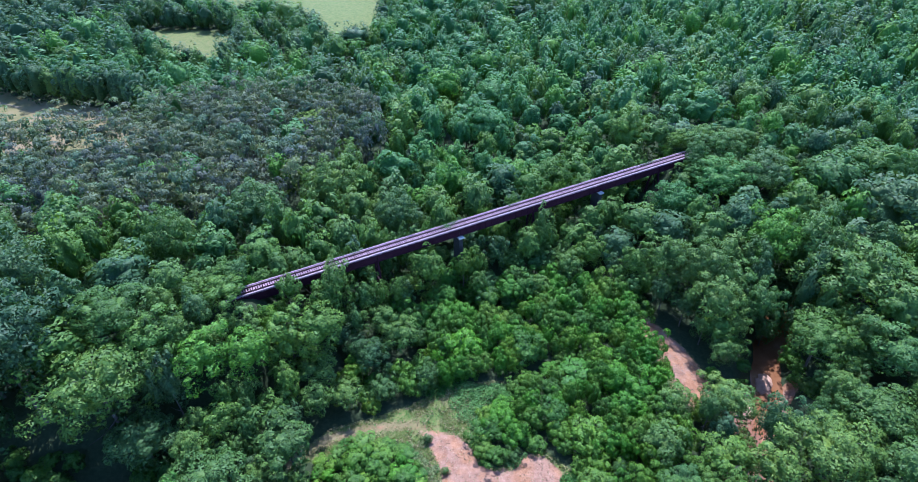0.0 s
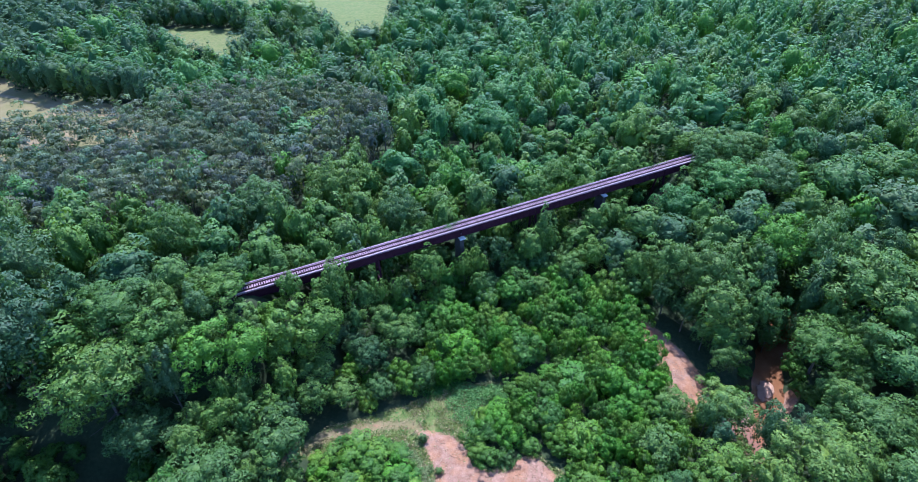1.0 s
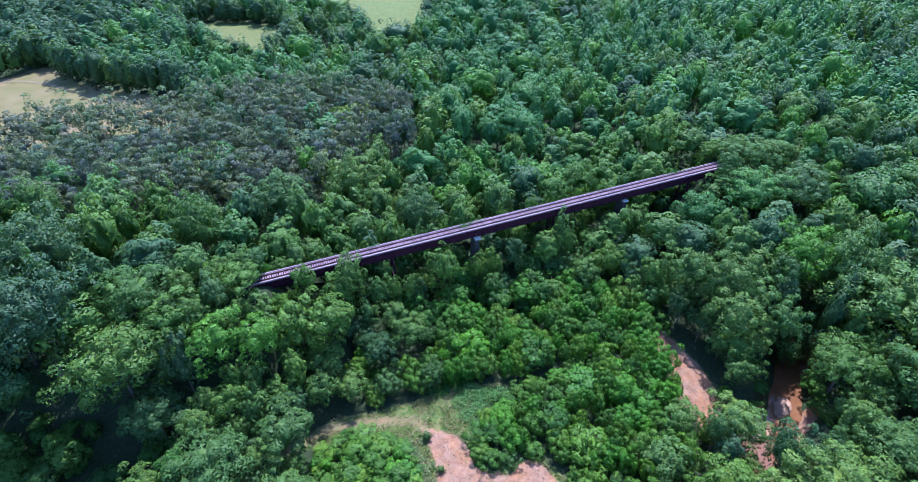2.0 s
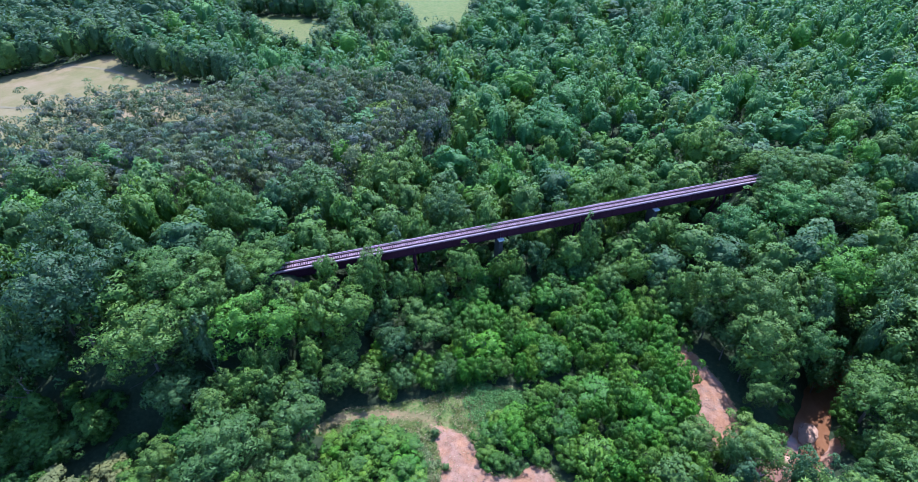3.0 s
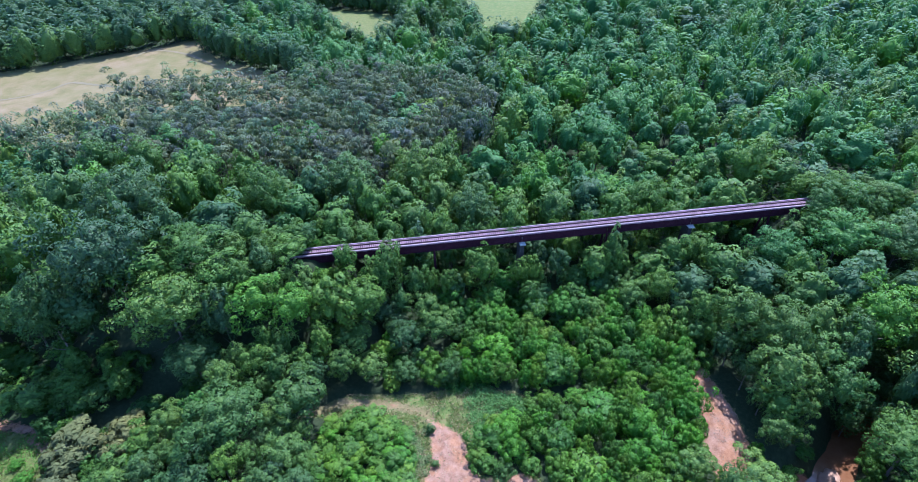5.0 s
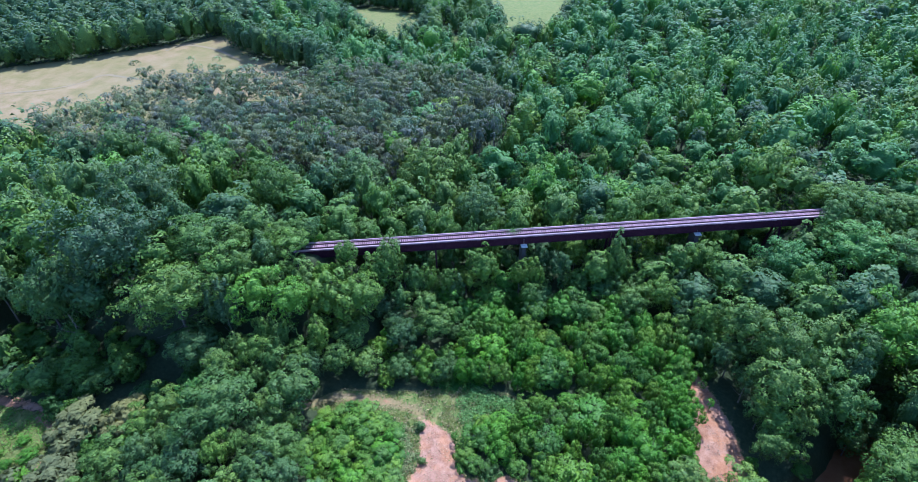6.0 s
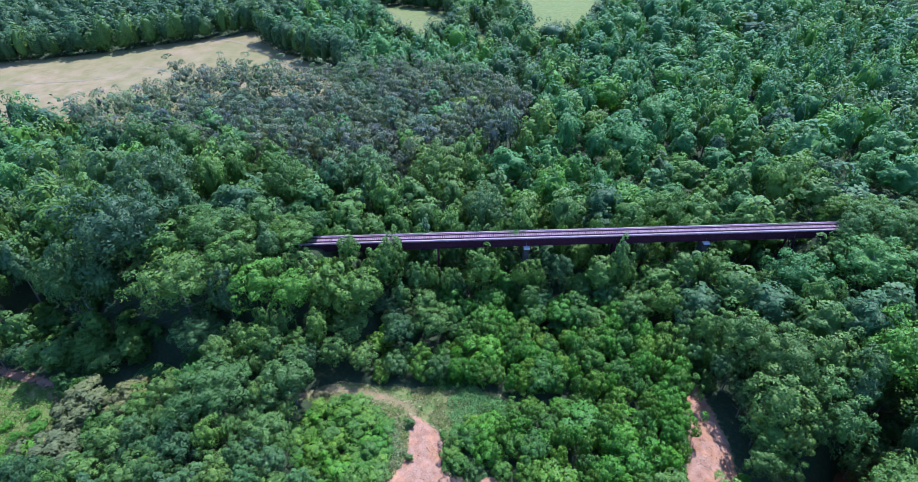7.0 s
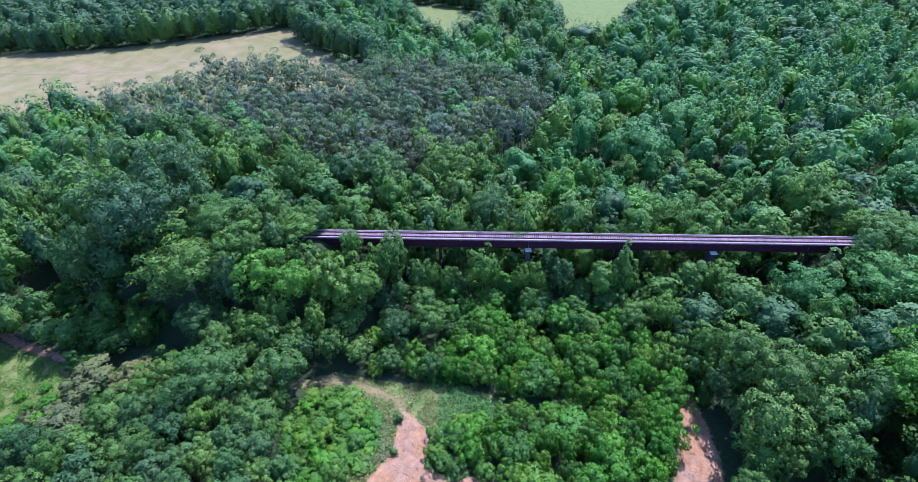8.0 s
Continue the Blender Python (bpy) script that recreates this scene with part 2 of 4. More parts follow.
def ground_z(x, y):
    z = 0.9 * noise.noise((x * 0.02, y * 0.02, 3.1)) + 0.25 * noise.noise((x * 0.11, y * 0.11, 7.7)) * math.exp(-max(0.0, math.hypot(x, y) - 110) / 25.0)
    z += 6.0 * bell(x, y, -85, 85, 38, 30) + 4.0 * bell(x, y, 105, 160, 60, 45)
    z += 3.0 * min(1.0, max(0.0, (y - 130) / 120.0))
    far = math.hypot(x, y)
    z += 10.0 * min(1.0, max(0.0, (far - 480) / 1500.0))
    s, n = along(x, y)
    past = max(-s - 1.0, s - SPAN - 1.0)
    if past > -14:
        # the railway embankment behind both ends
        top = DECK_Z - 1.0 - max(0.0, -past) * 0.9 - max(0.0, past - 12) * 0.28
        k = max(0.0, min(1.0, (abs(n) - 3.0) / 16.0))
        if past > 220:
            k = 1.0
        z = max(z, top * (1 - k) + z * k) if abs(n) < 19 else z
    if far < 800:
        d = line_gap(CREEK, x, y)
        d = max(0.0, d + 1.3 * noise.noise((x * 0.21, y * 0.21, 5.5))) if d < 12 else d
        if d < 22:
            z -= 3.0 * (1 - d / 22.0)
        if d < 7:
            z = min(z, -8.2 + max(0.0, d - 2.6) * 1.3)
    return z


def link_mesh(name, verts, faces, material, smooth=False):
    me = bpy.data.meshes.new(name)
    me.from_pydata(verts, [], faces)
    me.materials.append(material)
    if smooth:
        me.shade_smooth()
    return me


def lines(lo, hi, a, b, step, grow):
    """Grid lines, dense between a and b, ever wider out to lo and hi."""
    v = [a + i * step for i in range(int((b - a) / step) + 1)]
    s, x = step, v[-1]
    while x < hi:
        s *= grow
        x = min(hi, x + s)
        v.append(x)
    s, x = step, v[0]
    while x > lo:
        s *= grow
        x = max(lo, x - s)
        v.insert(0, x)
    return v


def build_ground():
    xs, ys = lines(-4200, 4200, -110, 104, 1.6, 1.045), lines(-1500, 4800, 8, 128, 1.6, 1.045)
    verts, paint = [], []
    for y in ys:
        for x in xs:
            verts.append((x, y, ground_z(x, y)))
            bare = grass = hay = 0.0
            if -130 < x < 130 and 0 < y < 130:
                bare = max(cover(BARE, x, y, 1.8), 0.95 * cover(BANK, x, y, 1.5))
                track = line_gap(TRACK, x, y)
                hay = max(hay, 0.8 * max(0.0, 1.1 - track / 2.2))
                bare = max(bare, 0.5 * max(0.0, 1.0 - track / 1.6))
                bare = max(bare, 0.75 * max(0.0, 1 - line_gap([(-110, 33), (-97, 32.5), (-82, 35), (-70, 32), (-66, 20)], x, y) / 2.6))
                bare = max(bare, 0.8 * (ground_z(x, y) < -4.5 and y < 76))
                grass = max(cover(MEADOW, x, y, 1.5), cover(WEST_GLADE, x, y, 2.0), cover(BANK, x, y, 1.2))
            elif x < -40 and y > 40:
                hay = cover(HAY_FIELD, x, y, 3.0)
                grass = max(cover(FAR_FIELD, x, y, 4.0), cover(SMALL_FIELD, x, y, 3.0), cover(FOOT_PATH, x, y, 1.5), hay)
                hay = max(hay, 0.42 * cover(SMALL_FIELD, x, y, 3.0))

            paint.append((bare, hay, grass, 1.0))
    w = len(xs)
    faces = [(j * w + i, j * w + i + 1, (j + 1) * w + i + 1, (j + 1) * w + i) for j in range(len(ys) - 1) for i in range(w - 1)]
    me = link_mesh("ground", verts, faces, SOIL, True)
    at = me.color_attributes.new("cover", "FLOAT_COLOR", "POINT")
    at.data.foreach_set("color", [c for p in paint for c in p])
    return tagged(new("ground", me), "forest floor with bare soil patches, meadow and hay fields", "ground", kind="structure")


def ribbon(path, widths, z):
    """A level strip along a path on the plan."""
    verts = []
    for i, (x, y) in enumerate(path):
        a, b = Vector(path[max(0, i - 1)]), Vector(path[min(len(path) - 1, i + 1)])
        d = (b - a).normalized()
        w = widths if isinstance(widths, (int, float)) else widths[i]
        verts += [(x - d.y * w, y + d.x * w, z), (x + d.y * w, y - d.x * w, z)]
    return verts, [(2 * i, 2 * i + 1, 2 * i + 3, 2 * i + 2) for i in range(len(path) - 1)]


build_ground()
wv, wf = ribbon(CREEK, 6.0, -7.2)
tagged(new("water", link_mesh("water", wv, wf, WATER)), "shallow muddy orange-brown creek water", "water", kind="structure")


# ---- parts ----
def part(name, bm, material, parent, label=""):
    me = bpy.data.meshes.new(name)
    bm.to_mesh(me)
    bm.free()
    me.materials.append(material)
    ob = new(name, me)
    ob.parent = parent
    return tagged(ob, label) if label else ob


def box(bm, size, m, bevel=0.0):
    r = bmesh.ops.create_cube(bm, size=1.0, matrix=m @ Matrix.Diagonal((*size, 1)))
    if bevel:
        es = list({e for v in r["verts"] for e in v.link_edges})
        bmesh.ops.bevel(bm, geom=es, offset=bevel, segments=1, affect="EDGES")


def beam(bm, a, b, w, h):
    a, b = Vector(a), Vector(b)
    q = (b - a).to_track_quat("X", "Z").to_matrix().to_4x4()
    box(bm, ((b - a).length, w, h), Matrix.Translation((a + b) / 2) @ q)


# ---- trees ----


def unit(n, rng):
    v = rng.normal(size=(n, 3))
    return v / np.linalg.norm(v, axis=1, keepdims=True)


def sprays(pos, nrm, size, rng, slim=0.75):
    """One small three-cornered spray of leaves at each place, facing about along nrm."""
    n = len(pos)
    a = np.cross(nrm, unit(n, rng))
    a /= np.linalg.norm(a, axis=1, keepdims=True) + 1e-9
    b = np.cross(nrm, a)
    s = (size * rng.uniform(0.6, 1.15, n))[:, None]
    k = rng.uniform(-0.35, 0.35, (n, 1))
    p0 = pos - a * s * 0.6 - b * s * slim * 0.5
    p1 = pos - a * s * (0.45 + k) + b * s * slim * 0.62
    p2 = pos + a * s * 0.75 + nrm * s * rng.uniform(-0.25, 0.1, (n, 1))
    return np.stack([p0, p1, p2], axis=1).reshape(-1, 3)


HULLS = {}


def ball(level):
    """Corners and triangles of a sphere of unit radius."""
    if level not in HULLS:
        bm = bmesh.new()
        bmesh.ops.create_icosphere(bm, subdivisions=level, radius=1.0)
        bm.verts.ensure_lookup_table()
        HULLS[level] = (np.array([v.co[:] for v in bm.verts]), np.array([[v.index for v in f.verts] for f in bm.faces]))
        bm.free()
    return HULLS[level]


def crown_shape(seed, leaves, clumps, rad, low, high, leaf, kind, level, ragged):
    """A crown from height low to high: a lumpy body of leaf clumps, and sprays of leaves standing out all over it."""
    rng = np.random.default_rng(seed)
    share = {"broad": 0.64, "oak": 0.66, "poplar": 0.5, "shrub": 0.5, "brush": 0.5, "pine": 0.5}[kind]
    mid = low + (high - low) * share

    def dome(p):
        """From the unit crown to metres: a broad head over a longer skirt."""
        z = np.where(p[:, 2] > 0, p[:, 2] * (high - mid) * 1.05, p[:, 2] * (mid - low))
        return np.stack([p[:, 0] * rad, p[:, 1] * rad, z + mid], axis=1)
    cs, rs = [], []
    lobes = [(rng.uniform(0, 6.28), rng.uniform(0.6, 1.2)) for _ in range(3)]
    golden = 2.39996
    for i in range(clumps):
        up = 1.0 - 1.75 * (i + 0.5) / clumps + rng.uniform(-0.1, 0.1)
        up = max(-0.85, min(1.0, up))
        ang = i * golden + rng.uniform(-0.5, 0.5)
        side = math.sqrt(max(0.0, 1 - up * up))
        lobe = 1.0 + 0.18 * sum(math.cos(ang * (q + 1) + p) * w for q, (p, w) in enumerate(lobes))
        k = rng.uniform(0.52, 0.97) * lobe
        if kind == "poplar":
            k *= 1.0 - 0.28 * max(0.0, up) * side
        if up < -0.2:
            k *= 0.88
        cs.append((side * math.cos(ang) * k, side * math.sin(ang) * k, up * k))
        rs.append(rng.uniform(0.7, 1.3) * 1.05 / math.sqrt(clumps) + 0.06)
        if kind == "pine":
            cs[-1] = (math.cos(ang) * (0.25 + 0.6 * rng.random()), math.sin(ang) * (0.25 + 0.6 * rng.random()), up * 0.9)
    cs, rs = np.array(cs), np.array(rs)
    # the body: how far the clumps reach in each direction from the middle
    dirs, tris = ball(level)
    reach = np.full(len(dirs), 0.36)
    for c, r in zip(cs, rs):
        along_c = dirs @ c
        off = np.maximum(0.0, (c @ c) - along_c ** 2)
        hit = off < r * r
        reach[hit] = np.maximum(reach[hit], along_c[hit] + np.sqrt(r * r - off[hit]))
    for _ in range(1):
        total, share_n = reach.copy(), np.ones(len(reach))
        for a, c in ((0, 1), (1, 2), (2, 0)):
            np.add.at(total, tris[:, a], reach[tris[:, c]])
            np.add.at(share_n, tris[:, a], 1.0)
        reach = np.minimum(reach, total / share_n)
    body = dirs * (reach * (0.34 if kind == "pine" else 0.95 - 0.34 * ragged))[:, None] + rng.normal(size=dirs.shape) * 0.012
    body = dome(body)
    face = np.cross(body[tris[:, 1]] - body[tris[:, 0]], body[tris[:, 2]] - body[tris[:, 0]])
    out = np.zeros_like(body)
    for a in range(3):
        np.add.at(out, tris[:, a], face)
    out /= np.linalg.norm(out, axis=1, keepdims=True) + 1e-9
    # the sprays
    w = rs ** 2 * np.where(cs[:, 2] < -0.15, 0.55, 1.0)
    which = rng.choice(len(cs), leaves * 2, p=w / w.sum())
    d = unit(len(which), rng) + np.array([0, 0, 0.2]) + 0.55 * cs[which] / np.linalg.norm(cs[which], axis=1, keepdims=True)
    d /= np.linalg.norm(d, axis=1, keepdims=True)
    flat = np.array([1, 1, 0.5 if kind == "pine" else 0.85])
    pos = cs[which] + d * flat * (rs[which] * rng.uniform(0.98 - 0.12 * ragged, 1.02 + 0.2 * ragged, len(which)))[:, None]
    keep = np.ones(len(pos), bool)
    for q in range(len(cs)):
        keep &= ~((np.linalg.norm(pos - cs[q], axis=1) < rs[q] * 0.85) & (which != q))
    pos, d = pos[keep][:leaves], d[keep][:leaves]
    nrm = d + np.array([0, 0, 0.45]) + rng.normal(size=pos.shape) * 0.55 * ragged
    nrm /= np.linalg.norm(nrm, axis=1, keepdims=True)
    leafy = sprays(dome(pos), nrm, leaf, rng, 1.0 - 0.3 * ragged)
    # leaves catch the light as the clump that they belong to does
    lean = (0.3 + 0.7 * ragged) * d + (1.3 - 0.95 * ragged) * pos + np.array([0, 0, 0.1]) + rng.normal(size=pos.shape) * 0.28 * ragged
    lean /= np.linalg.norm(lean, axis=1, keepdims=True)
    side = np.cross(leafy[1::3] - leafy[0::3], leafy[2::3] - leafy[0::3])
    back = np.einsum("ij,ij->i", side, lean) < 0
    tri = leafy.reshape(-1, 3, 3)
    tri[back] = tri[back][:, ::-1]
    return body, tris, tri.reshape(-1, 3), out, np.repeat(lean, 3, axis=0)


def crown_mesh(name, bodies, material):
    """One mesh of the crowns given as (body, triangles, sprays, normals of both)."""
    co, faces, nrm, n = [], [], [], 0
    for body, tris, leafy, out, lean in bodies:
        co += [body, leafy]
        nrm += [out, lean]
        faces += [tris.ravel() + n, np.arange(len(leafy)) + n + len(body)]
        n += len(body) + len(leafy)
    faces = np.concatenate(faces).astype(np.int32)
    me = bpy.data.meshes.new(name)
    me.vertices.add(n)
    me.vertices.foreach_set("co", np.concatenate(co).astype(np.float32).ravel())
    me.loops.add(len(faces))
    me.loops.foreach_set("vertex_index", faces)
    me.polygons.add(len(faces) // 3)
    me.polygons.foreach_set("loop_start", np.arange(0, len(faces), 3, dtype=np.int32))
    me.polygons.foreach_set("loop_total", np.full(len(faces) // 3, 3, dtype=np.int32))
    me.polygons.foreach_set("use_smooth", np.ones(len(faces) // 3, bool))
    me.update(calc_edges=True)
    me.normals_split_custom_set_from_vertices(np.concatenate(nrm).astype(np.float32))
    me.materials.append(material)
    return me


def mesh_of_triangles(name, pts, material):
    me = bpy.data.meshes.new(name)
    n = len(pts)
    me.vertices.add(n)
    me.vertices.foreach_set("co", pts.astype(np.float32).ravel())
    me.loops.add(n)
    me.loops.foreach_set("vertex_index", np.arange(n, dtype=np.int32))
    me.polygons.add(n // 3)
    me.polygons.foreach_set("loop_start", np.arange(0, n, 3, dtype=np.int32))
    me.polygons.foreach_set("loop_total", np.full(n // 3, 3, dtype=np.int32))
    me.update(calc_edges=True)
    me.materials.append(material)
    return me


def trunk_mesh(name, seed, height, girth, limbs, first, spread):
    """A tapered, slightly bent trunk with rising limbs."""
    rng = random.Random(seed)
    bm = bmesh.new()

    def stem(path, r0, r1, sides):
        rings = []
        for i, p in enumerate(path):
            k = i / (len(path) - 1)
            r = r0 * (1 - k) + r1 * k
            rings.append([bm.verts.new((p[0] + r * math.cos(6.2832 * j / sides), p[1] + r * math.sin(6.2832 * j / sides), p[2])) for j in range(sides)])
        for a, b in zip(rings, rings[1:]):
            for j in range(sides):
                bm.faces.new((a[j], a[(j + 1) % sides], b[(j + 1) % sides], b[j]))
    bend = [rng.uniform(-0.03, 0.03) * height for _ in range(4)]
    main = [(bend[0] * k * k + bend[2] * k, bend[1] * k * k + bend[3] * k, height * k - 1.2 * (k == 0)) for k in (0, 0.06, 0.35, 0.65, 1.0)]
    main[0] = (0, 0, -1.2)
    stem(main, girth, girth * 0.15, 7)
    for i in range(limbs):
        k = first + (0.92 - first) * i / max(1, limbs - 1)
        ang = i * 2.4 + rng.uniform(-0.4, 0.4)
        base = Vector((bend[0] * k * k + bend[2] * k, bend[1] * k * k + bend[3] * k, height * k))
        reach = spread * (1.05 - 0.6 * k) * rng.uniform(0.6, 0.9)
        tip = base + Vector((math.cos(ang) * reach, math.sin(ang) * reach, reach * rng.uniform(0.3, 0.8)))
        knee = base.lerp(tip, 0.5) + Vector((0, 0, -0.12 * reach))
        stem([base, knee, tip], girth * 0.38 * (1.1 - k * 0.6), girth * 0.07, 4)
    me = bpy.data.meshes.new(name)
    bm.to_mesh(me)
    bm.free()
    me.materials.append(BARK)
    me.shade_smooth()
    return me


# kind: height, crown radius, crown foot as a share of the height, clumps, leaf material, girth, limbs
KINDS = {
    "broad": (18.0, 4.6, 0.24, 60, LEAF, 0.30, 7),
    "oak": (22.0, 8.0, 0.12, 120, LEAF, 0.45, 9),
    "poplar": (20.0, 3.4, 0.22, 60, LEAF, 0.26, 6),
    "shrub": (5.0, 2.9, -0.05, 40, SHRUB, 0.10, 5),
    "brush": (5.0, 2.9, -0.02, 26, TWIG, 0.08, 7),
    "pine": (17.0, 3.1, 0.58, 15, NEEDLE, 0.22, 7),
}
# detail: sprays, spray size in metres, share of the clumps, fineness of the body, raggedness of the leaves
DETAIL = {"fine": (2700, 0.42, 1.0, 3, 1.0), "middle": (980, 0.56, 0.6, 3, 0.55), "coarse": (400, 0.74, 0.42, 2, 0.42), "remote": (230, 0.95, 0.36, 2, 0.36)}
SHAPES = {}


def shapes(kind, detail, variant):
    key = (kind, detail, variant)
    if key not in SHAPES:
        h, r, foot, clumps, mat, girth, limbs = KINDS[kind]
        n, leaf, share, level, ragged = DETAIL[detail]
        if kind == "oak":
            n, leaf = int(n * 2.4), leaf * 1.12
        if kind == "shrub":
            n, leaf = int(n * 0.8), leaf * 0.72
        if kind == "pine":
            n, leaf, level, ragged = {"fine": 900, "middle": 420, "coarse": 300, "remote": 200}[detail], 0.55, 2, 0.9
        if detail in ("coarse", "remote") and kind != "pine":
            foot = -0.32
        seed = 100 * variant + 7 * len(kind) + len(detail)
        level = level + 1 if kind == "oak" else level
        shape = crown_shape(seed, n, int(clumps * share), r, h * foot, h, leaf, kind, level, ragged)
        SHAPES[key] = (crown_mesh("crown", [shape], mat), trunk_mesh("trunk", seed, h * 0.9, girth, limbs, max(0.25, foot), r), shape)
    return SHAPES[key]


NAMES = {"broad": "broadleaf_tree", "oak": "oak_tree", "poplar": "poplar_tree", "shrub": "shrub", "pine": "pine_tree", "brush": "dry_bush"}
LABELS = {
    "broad": "rounded green broadleaf tree in full summer leaf",
    "oak": "large spreading old oak in dark summer leaf",
    "poplar": "tall narrow bright green tree in the wood",
    "shrub": "dense bright green shrub in the thicket",
    "brush": "half-dry brown-grey bush at the edge of the glade",
    "pine": "thin grey-green pine with bare lower trunk",
}


def plant(kind, detail, x, y, top, radius, tint=(1, 1, 1), label="", sink=0.0):
    """A tree that stands on the ground at x, y, with its top at that height over the plan's zero."""
    h0, r0 = KINDS[kind][:2]
    z = ground_z(x, y) - sink
    h = max(1.2, top - z)
    if kind in ("broad", "oak", "poplar"):
        # on the embankment the lower crown merges into the slope
        h = max(h, 0.72 * h0 * radius / r0)
        z = top - h
    crown, trunk, _ = shapes(kind, detail, random.randrange(4))
    root = new(NAMES[kind])
    root.matrix_world = Matrix.Translation((x, y, z)) @ Matrix.Rotation(random.uniform(0, 6.28), 4, "Z") @ Matrix.Diagonal((radius / r0, radius / r0, h / h0, 1))
    for name, me in (("trunk", trunk), ("crown", crown)):
        ob = new(name, me)
        ob.parent = root
        ob.color = (*tint, 1)
    return tagged(root, label or LABELS[kind], "shrub" if kind in ("shrub", "brush") else "tree", {"shrub": "shrubs of the thicket", "pine": "pines of the grove"}.get(kind, "trees of the wood"))


def dead_tree(x, y, top, seed):
    """A bare pale tree that has lost its needles."""
    me = trunk_mesh("dead_tree", seed, top - ground_z(x, y), 0.2, 26, 0.3, 3.6)
    me.materials[0] = DEADWOOD
    ob = new("dead_tree", me)
    ob.location = (x, y, ground_z(x, y))
    return tagged(ob, "bare grey-mauve dead pine among living ones", "tree", "dead pines of the grove")


# tops of the canopy over the plan: x, y, height
CANOPY_A = [(-77, 71, 36), (-70, 57, 35), (-74, 46, 30), (-60, 69, 28), (-42, 64, 22.5), (-33, 72, 20.5), (-29, 82, 14), (-40, 91, 22), (-26, 100, 19), (-28, 116, 22), (-42, 105, 24.5), (-21, 156, 25), (6, 128, 22), (-2, 119, 20.5), (17, 112, 14), (19, 125, 19), (30, 138, 16), (43, 141, 19.5), (48, 94, 17), (45, 112, 13), (61, 110, 18), (-14, 85, 10), (-38, 39, 13), (-28, 52, 12), (-43, 43, 15), (-17, 54, 5), (9, 89, 6), (71, 79, 10), (51, 51, 11), (43, 61, 9)]
CANOPY_B = [(-70, 40, 7), (-85, 40, 8), (-55, 43, 7.5), (-20, 72, 6.5), (-10, 77, 6), (-28, 66, 10), (53, 85, 15), (33, 55, 7), (68, 98, 20), (67, 109, 20), (98, 149, 25), (-108, 204, 18.5), (-4, 272, 17), (54, 223, 23), (64, 172, 25), (-48, 144, 21), (80, 84, 18), (-56, 68, 28), (-73, 80, 27), (-59, 33, 8.5), (20, 75, 5.5), (30, 80, 6), (0, 95, 8), (-135, 150, 18), (-160, 110, 20), (-110, 70, 27), (-120, 40, 25), (100, 80, 18), (110, 110, 20), (-200, 330, 18), (0, 420, 19), (150, 300, 22)]


def canopy_z(x, y):
    top = sum_w = 0.0
    for cx, cy, cz in CANOPY_A + CANOPY_B:
        w = 1.0 / (((x - cx) ** 2 + (y - cy) ** 2) ** 1.5 + 30.0)
        top, sum_w = top + w * cz, sum_w + w
    return top / sum_w


THICKET = [(-10, 80), (-2, 74), (6, 73), (7, 70), (5, 67.5), (1.2, 64.6), (-0.6, 60.6), (-0.2, 57.6), (1.0, 54.4), (4, 53.0), (8, 54.8), (13, 56.3), (18, 51.5), (24, 51), (38, 56), (39, 70), (37, 86), (34, 98), (20, 100), (8, 98), (-6, 92), (-14, 88)]
PINES = [(-200, 120), (-150, 100), (-100, 108), (-70, 114), (-45, 124), (-25, 148), (-30, 180), (-60, 198), (-100, 205), (-112, 190), (-165, 190), (-190, 150)]
DEAD_TREES = [(-47.6, 166.1), (-45.6, 162.8), (-92.5, 135.1), (-95.1, 137.9), (-125.7, 151.3), (-51.2, 126.7), (-95.7, 134.5), (-94.5, 131.3), (-146.7, 174.9), (-128.2, 182.2), (-86.6, 173.2), (-82.2, 169.9), (-105.1, 178.8), (-88.0, 146.9)]
LEDGE = [(-6, 70.5), (7, 72.5), (16, 77.5), (28, 80)]
LOW_SCRUB = [(-27.4, 55.2), (-20.2, 59.2), (-13.8, 58.6), (-10.2, 56.2), (-8.6, 52), (-8, 46), (-11, 41), (-20, 42), (-27, 48)]
SHADED_GAP = [(-104, 37), (-62, 36), (-48, 45), (-46, 56), (-57, 58), (-78, 54), (-104, 47)]
BANK_SHADE = [(42.5, 93), (46, 93), (49.5, 84), (53, 79.5), (49, 76.5), (45, 81.5)]
CREEK_SHADE = [(64, 82), (68.5, 84), (74, 91), (80, 100), (86, 108), (74, 109), (69, 97), (64, 90)]
OPEN = [BANK_SHADE, CREEK_SHADE, LOW_SCRUB, SHADED_GAP, HAY_FIELD, FAR_FIELD, SMALL_FIELD, FOOT_PATH, MEADOW, WEST_GLADE, BANK, BARE]
SIGHT = [(-130, 0), (-50, 2), (20, 34), (85, 34), (130, 95), (195, 190), (315, 350), (315, 450), (-300, 470), (-570, 300), (-520, 190), (-345, 112), (-165, 36)]
